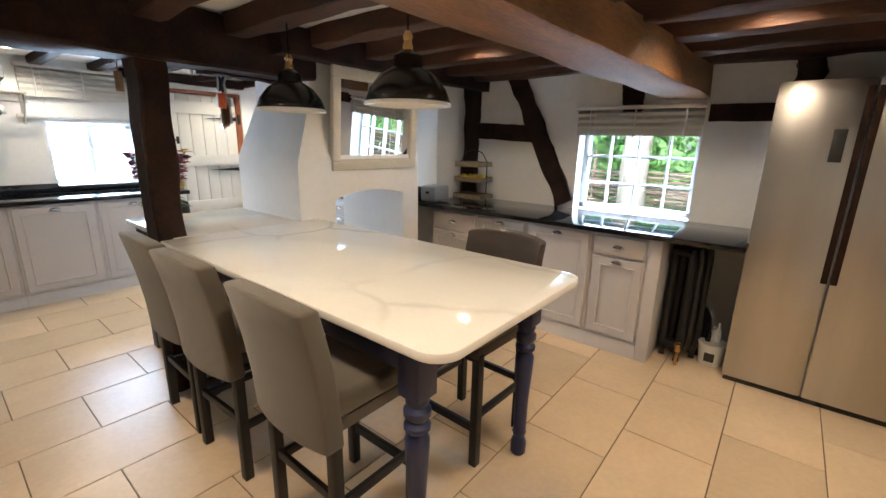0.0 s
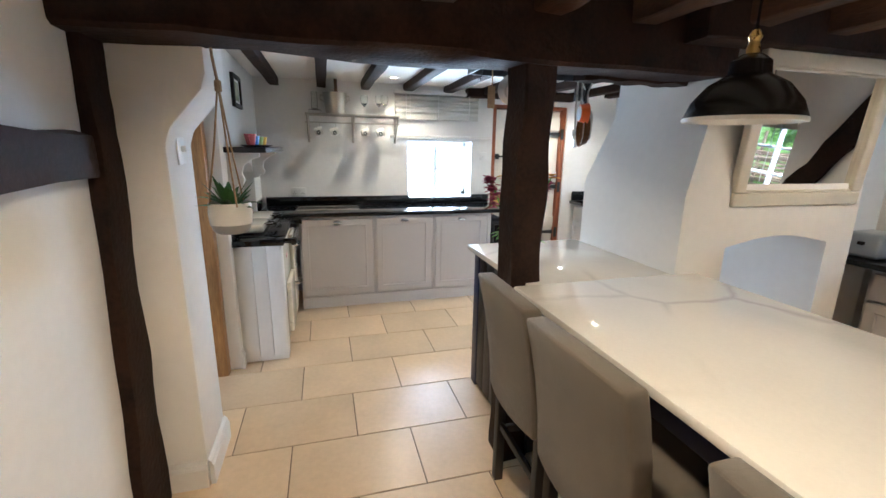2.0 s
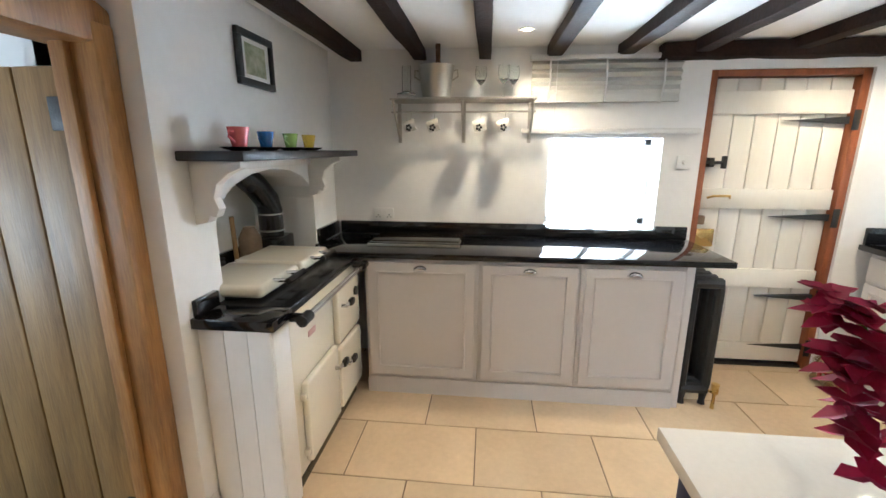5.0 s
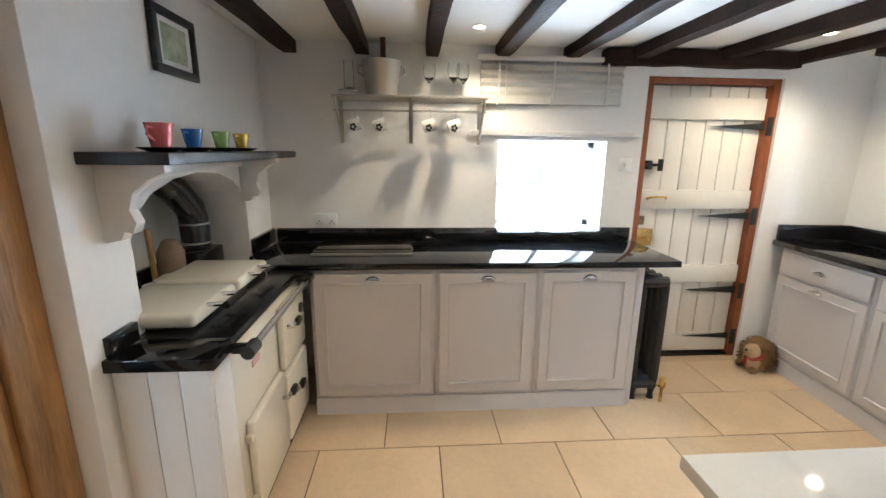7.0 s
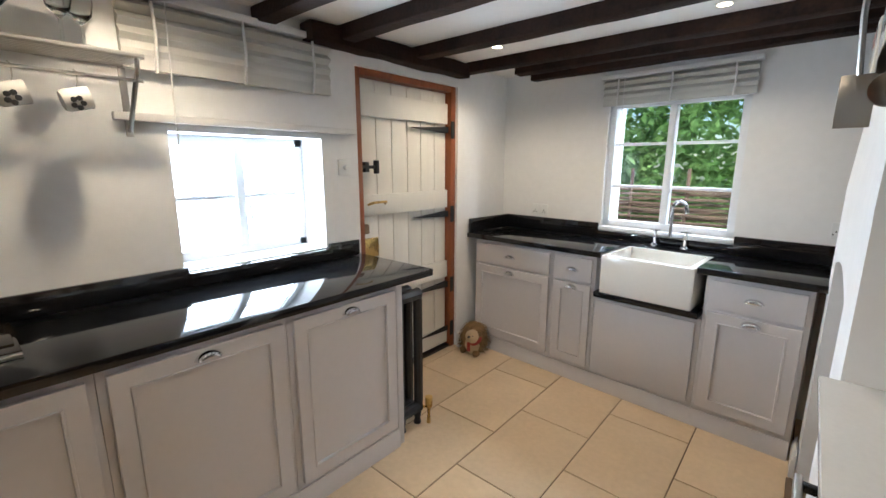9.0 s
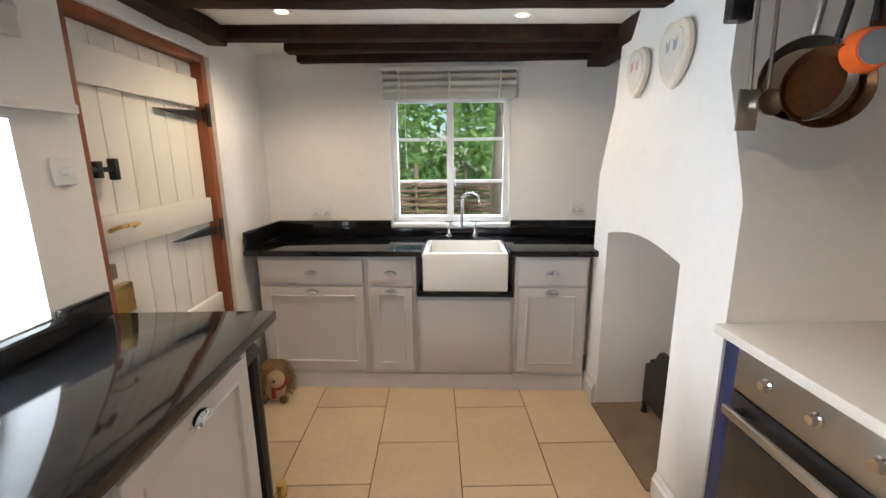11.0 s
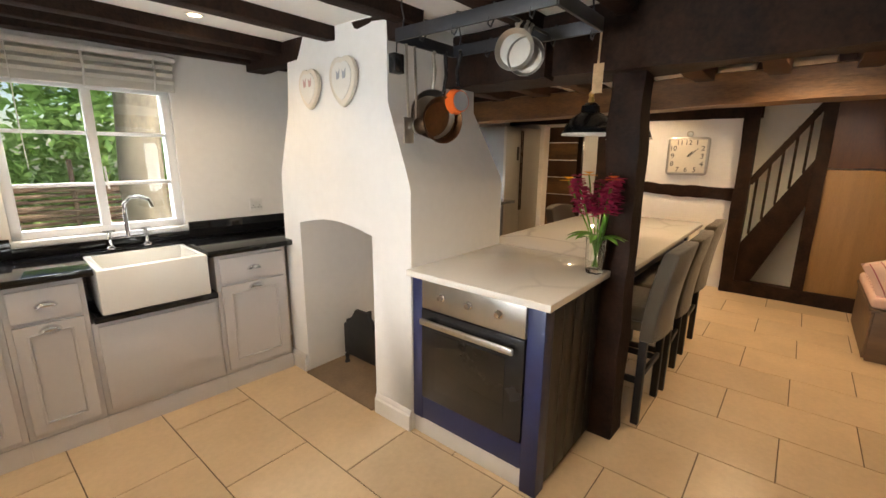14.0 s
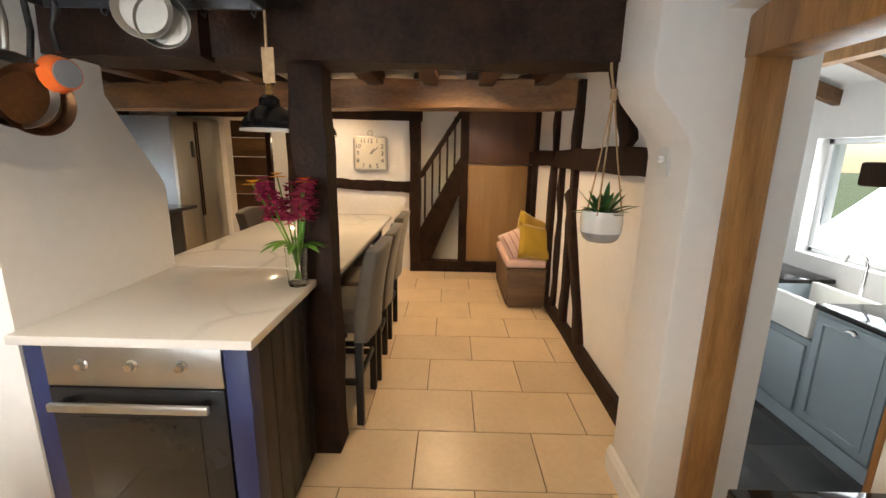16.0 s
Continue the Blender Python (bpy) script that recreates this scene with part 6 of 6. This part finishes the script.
# ---------- vase of flowers
VX, VY = -2.965, 2.705
vs = thing("flower_vase", pose(VX, VY, 0.919), "cut glass vase half full of water", "vase")
part("vessel", lathe([(0, 0), (0.04, 0), (0.042, 0.01), (0.052, 0.17), (0.048, 0.17), (0.038, 0.02), (0, 0.018)], n=12), CLEAR, vs)
fl = thing("cut_flowers", pose(VX, VY, 0.94), "magenta stocks with orange and yellow daisies and green leaves", "flowers")
for k in range(9):
    a = k * 2.4 + 0.4
    reach = 0.04 + 0.11 * rnd.random()
    top = Vector((reach * math.cos(a) * 1.1, reach * math.sin(a) * 1.1, 0.33 + 0.14 * rnd.random()))
    part("stem", tube([(0.012 * math.cos(a + 3), 0.012 * math.sin(a + 3), 0.01), (0.025 * math.cos(a), 0.025 * math.sin(a), 0.15), top], 0.0035, n=6), LEAF2, fl)
    mat_k = MAGENTA if k < 6 else (YELLOWP if k != 7 else ORANGEP)
    own = bmesh.new()
    if k < 6:
        for j in range(60):
            u = rnd.random()
            q = Vector((0.025 * math.cos(a), 0.025 * math.sin(a), 0.15)).lerp(top, 0.45 + 0.62 * u)
            b = rnd.random() * 6.28
            rr = 0.036 * (1.1 - 0.6 * u)
            q += Vector((rr * math.cos(b), rr * math.sin(b), rnd.uniform(-0.01, 0.01)))
            for f in range(3):
                leaf_blade(own, q, (math.cos(b + f * 2), math.sin(b + f * 2), rnd.uniform(-0.3, 0.7)), 0.028, 0.028, 0.3, 2)
    else:
        for f in range(16):
            b = f * 2 * math.pi / 16
            dv = Vector((math.cos(b), math.sin(b), 0.15))
            leaf_blade(own, top, dv, 0.045, 0.016, 0.2, 3)
            leaf_blade(own, top + Vector((0, 0, 0.006)), Vector((math.cos(b + 0.2), math.sin(b + 0.2), 0.5)), 0.03, 0.014, 0.1, 3)
    part("blossom", own, mat_k, fl, "", True)
for k in range(12):
    own = bmesh.new()
    a = k * 2.4
    leaf_blade(own, (0.03 * math.cos(a), 0.03 * math.sin(a), 0.13 + 0.06 * rnd.random()), (math.cos(a), math.sin(a), 0.35), 0.1 + 0.04 * rnd.random(), 0.04, 0.5, 6)
    part("leaf", own, LEAF2, fl)

# ---------- plush hedgehog
hb = bmesh.new()
hb = lathe([(0, 0), (0.07, 0.0), (0.1, 0.04), (0.105, 0.11), (0.085, 0.18), (0.045, 0.22), (0, 0.235)], hb, 20)
for v in hb.verts:
    v.co += Vector((noise.noise(v.co * 30), noise.noise(v.co * 30 + Vector((9, 0, 0))), noise.noise(v.co * 30 + Vector((0, 9, 0))))) * 0.012
own = bmesh.new()
for k in range(420):
    a, z = rnd.random() * 6.28, 0.02 + 0.2 * rnd.random()
    if abs((a - 5.2 + math.pi) % (2 * math.pi) - math.pi) < 0.7:
        continue
    r = 0.1 * math.sqrt(max(0.1, 1 - ((z - 0.08) / 0.16) ** 2))
    leaf_blade(own, (r * math.cos(a), r * math.sin(a), z), (math.cos(a), math.sin(a), 0.3), 0.04, 0.008, 0.6, 2)
hb = join(hb, own)


def tinted(own, index):
    for f in own.faces:
        f.material_index = index
    return own


hb = join(hb, tinted(lathe([(0, -0.045), (0.035, -0.035), (0.055, 0), (0.045, 0.03), (0.022, 0.052), (0, 0.058)], None, 16, (0.045, -0.085, 0.15), Matrix.Rotation(radians(65), 4, "X") @ Matrix.Rotation(radians(-12), 4, "Z")), 1))
hb = join(hb, tinted(lathe([(0, -0.08), (0.045, -0.06), (0.062, 0), (0.045, 0.06), (0, 0.08)], None, 16, (0.03, -0.062, 0.075), Matrix.Rotation(radians(12), 4, "X")), 1))
for side in (-1, 1):
    hb = join(hb, tinted(lathe([(0, -0.03), (0.022, -0.02), (0.026, 0.01), (0, 0.035)], None, 12, (0.03 + side * 0.06, -0.1, 0.026), Matrix.Rotation(radians(80), 4, "X")), 0))
    hb = join(hb, tinted(lathe([(0, -0.006), (0.006, 0), (0, 0.006)], None, 8, (0.05 + side * 0.022, -0.122, 0.172)), 3))
hb = join(hb, tinted(lathe([(0.048, -0.012), (0.062, -0.008), (0.062, 0.01), (0.048, 0.014)], None, 18, (0.04, -0.06, 0.118), Matrix.Rotation(radians(25), 4, "X")), 2))
hb = join(hb, tinted(box(0.03, 0.055, -0.135, -0.122, 0.045, 0.115, 0.004), 2))
hb = join(hb, tinted(lathe([(0, -0.013), (0.013, 0), (0, 0.013)], None, 10, (0.056, -0.145, 0.168)), 3))
solo("plush_hedgehog", hb, [FUR, TANPLUSH, REDKNIT, BLACKP], "shaggy brown plush hedgehog in a red scarf on the floor", "soft toy", m=pose(-5.46, 4.58, 0))

# ---------- things on the dining side counter
tr = thing("tiered_fruit_stand", pose(-2.5, 5.2, 0.911), "three-tier wire stand with woven trays and fruit", "fruit stand")
for k, z in enumerate((0.03, 0.19, 0.33)):
    w = 0.15 - 0.01 * k
    own = box(-w, w, -0.1, 0.1, z, z + 0.012, 0.003)
    for xa, xb, ya, yb in ((-w - 0.01, w + 0.01, -0.11, -0.1), (-w - 0.01, w + 0.01, 0.1, 0.11), (-w - 0.01, -w, -0.1, 0.1), (w, w + 0.01, -0.1, 0.1)):
        own = box(xa, xb, ya, yb, z, z + 0.045, 0.003, own)
    part("tray", own, BASKET, tr)
for s in (-1, 1):
    part("side_wire", tube([(s * 0.15, 0, 0), (s * 0.15, 0, 0.38), (s * 0.09, 0, 0.46), (0, 0, 0.49)], 0.005), IRON, tr)
for k in range(4):
    solo("lemon", lathe([(0, -0.035), (0.02, -0.028), (0.03, 0), (0.02, 0.028), (0, 0.035)], n=14, m=Matrix.Rotation(radians(80), 4, "Y")), LEMON, "yellow fruit lying in the woven tray", "fruit", "fruit in the tray", m=pose(-2.6 + k * 0.066, 5.18 + 0.02 * (k % 2), 0.911 + 0.202 + 0.031))
ts = thing("toaster", pose(-2.86 + 0.1, 4.92, 0.911), "dark metal toaster on the worktop", "toaster")
part("body", box(-0.08, 0.1, -0.1, 0.12, 0.005, 0.15, 0.02, seg=3), STEELSIDE, ts)
part("lever", box(0.0, 0.03, -0.12, -0.1, 0.08, 0.1, 0.004), BLACKMETAL, ts)
cn = thing("enamel_tub", pose(-0.36, 5.1, 0), "white enamel tub on the floor beside the fridge", "tub")
part("pail", lathe([(0, 0), (0.07, 0), (0.085, 0.15), (0.09, 0.15), (0.09, 0.16), (0, 0.16)]), CERAMIC, cn)
part("label", box(-0.03, 0.03, -0.088, -0.076, 0.04, 0.1, 0.002), BLACKP, cn)
for k, (x, h, c) in enumerate(((-0.39, 0.11, BLACKMETAL), (-0.34, 0.13, SOCKET), (-0.37, 0.09, SOCKET))):
    bo = thing("small_bottle", pose(x, 5.09 + 0.03 * k, 0.161), "small bottle standing in the tub", "bottle", "bottles in the tub")
    part("flask", lathe([(0, 0), (0.018, 0), (0.018, h * 0.6), (0.008, h * 0.75), (0.008, h), (0, h)], n=12), c, bo)
for k, (x, y) in enumerate(((-0.46, 5.2),)):
    bb = thing("black_bag", pose(x, y, 0), "crumpled black bag hanging beside the radiator", "bag")
    part("sack", lathe([(0, 0), (0.07, 0.01), (0.085, 0.15), (0.06, 0.3), (0.03, 0.36), (0, 0.37)], n=14), BLACKMETAL, bb)

# ---------- outside
solo("ground", box(-60, 60, -60, 60, -0.55, -0.36), GRASS, "green lawn and garden ground", "ground", kind="structure")
# leafy hedge and woven fence beyond the north windows
wf = thing("wattle_fence", pose(0, 7.6, -0.36), "woven willow hurdle fence in the garden", "fence")
for k in range(30):
    z = 0.15 + k * 0.046
    pts = [(x, 0.05 * math.sin(x * 5.2 + (k % 2) * math.pi) + 0.02 * rnd.random(), z + 0.012 * math.sin(x * 1.7 + k)) for x in np.linspace(-8.5, 3.5, 44)]
    part("willow_rod", tube(pts, 0.019, n=5), WILLOW, wf)
for k in range(20):
    part("stake", tube([(-8.4 + k * 0.62, 0, 0), (-8.4 + k * 0.62, 0, 1.75)], 0.022, n=6), WILLOW, wf)


def foliage(count, box_, size, seed, gap=-0.18):
    r = random.Random(seed)
    verts, faces = [], []
    for _ in range(count):
        c = Vector((r.uniform(*box_[0]), r.uniform(*box_[1]), r.uniform(*box_[2])))
        if noise.noise(c * 0.9) < gap:
            continue
        c += Vector((r.gauss(0, 0.1), r.gauss(0, 0.1), r.gauss(0, 0.1)))
        m3 = (Euler((0.75, 0, 0)).to_matrix() @ Euler((r.gauss(0, 0.5), r.gauss(0, 0.5), r.uniform(0, 6.28))).to_matrix())
        s = size * r.uniform(0.6, 1.3)
        i = len(verts)
        for p in ((-1, 0, 0), (0, -0.45, 0.1), (1, 0, 0), (0, 0.45, 0.1)):
            verts.append(c + m3 @ (Vector(p) * s))
        faces.append((i, i + 1, i + 2, i + 3))
    me = bpy.data.meshes.new("leaves")
    me.from_pydata(verts, [], faces)
    me.materials.append(HEDGE)
    return me


tagged(new("hedge_leaves", foliage(46000, ((-9.5, 2.5), (8.6, 10.2), (0.2, 3.4)), 0.08, 3, 0.0)), "dense sunlit green hedge behind the fence", "hedge", kind="stuff")
tagged(new("hedge_leaves", foliage(9000, ((-12, 6), (10.4, 11.6), (0.0, 4.2)), 0.16, 4, 0.05)), "dark green trees behind the hedge", "trees", kind="stuff")
for tx, ty, r in ((-3.6, 7.0, 0.2), (-1.55, 7.1, 0.16)):
    tree = thing("garden_tree", pose(tx, ty, -0.36), "garden tree with a pale rough trunk", "tree")
    part("trunk", tube([(0, 0, 0), (0.02, 0, 0.5), (-0.02, 0.02, 1.5), (0.03, 0, 2.6), (0, 0.05, 4.2)], r * 1.15, n=14, taper=0.65), BARK, tree)
    for k in range(5):
        a = k * 1.3
        part("limb", tube([(0, 0.03, 2.9 + 0.2 * k), (0.5 * math.cos(a), 0.5 * math.sin(a) + 0.1, 3.5 + 0.2 * k), (1.1 * math.cos(a), 1.1 * math.sin(a) + 0.2, 4.0 + 0.2 * k)], 0.07, n=8, taper=0.3), BARK, tree)
    cr = new("crown", foliage(1400, ((-1.3, 1.3), (-1.0, 1.2), (4.2, 5.8)), 0.1, 8))
    cr.parent = tree
# pale boarded fence beyond the small west window
bf = thing("boarded_fence", pose(-8.3, 0, -0.36), "pale sunlit boarded fence outside the small window", "fence")
for k in range(44):
    part("board", box(0, 0.02, -1.0 + k * 0.16, -0.85 + k * 0.16, 0.05, 2.1 + 0.02 * math.sin(k * 3.1), 0.004), PALEBOARD, bf)
part("rail", box(0.02, 0.06, -1, 6, 1.5, 1.58, 0.004), PALEBOARD, bf)

# ---------- floor tiles: courses run along y, every other one shifted
shared = {}
TL, TW, J = 0.6146, 0.4146, 0.006
for k in range(-13, 8):
    x1 = -2.675 - k * TW
    x0 = x1 - TW
    off = (1.583 if k % 2 == 0 else 1.9) + 0.013 * k
    for n in range(-3, 9):
        y0, y1 = off + n * TL, off + (n + 1) * TL
        if x0 > 2.55 or y0 > 5.7 or y1 < 1.0:
            continue
        ya, yb = max(y0, 1.0), min(y1, 5.72)
        xa, xb = max(x0, -5.88), min(x1, 2.58)
        if yb - ya < 0.03 or xb - xa < 0.03:
            continue
        if xa < -3.99 and yb <= 1.0:
            continue
        sig = (round(xb - xa, 3), round(yb - ya, 3))
        if sig not in shared:
            shared[sig] = mesh_of("tile", box(-sig[0] / 2 + J / 2, sig[0] / 2 - J / 2, -sig[1] / 2 + J / 2, sig[1] / 2 - J / 2, -0.014, 0.0, 0.0018, seg=1), TILE, False)
        t = new("tile", shared[sig])
        t.parent = floor
        t.location = ((xa + xb) / 2, (ya + yb) / 2, noise.noise(Vector((k, n, 3.0))) * 0.0008)
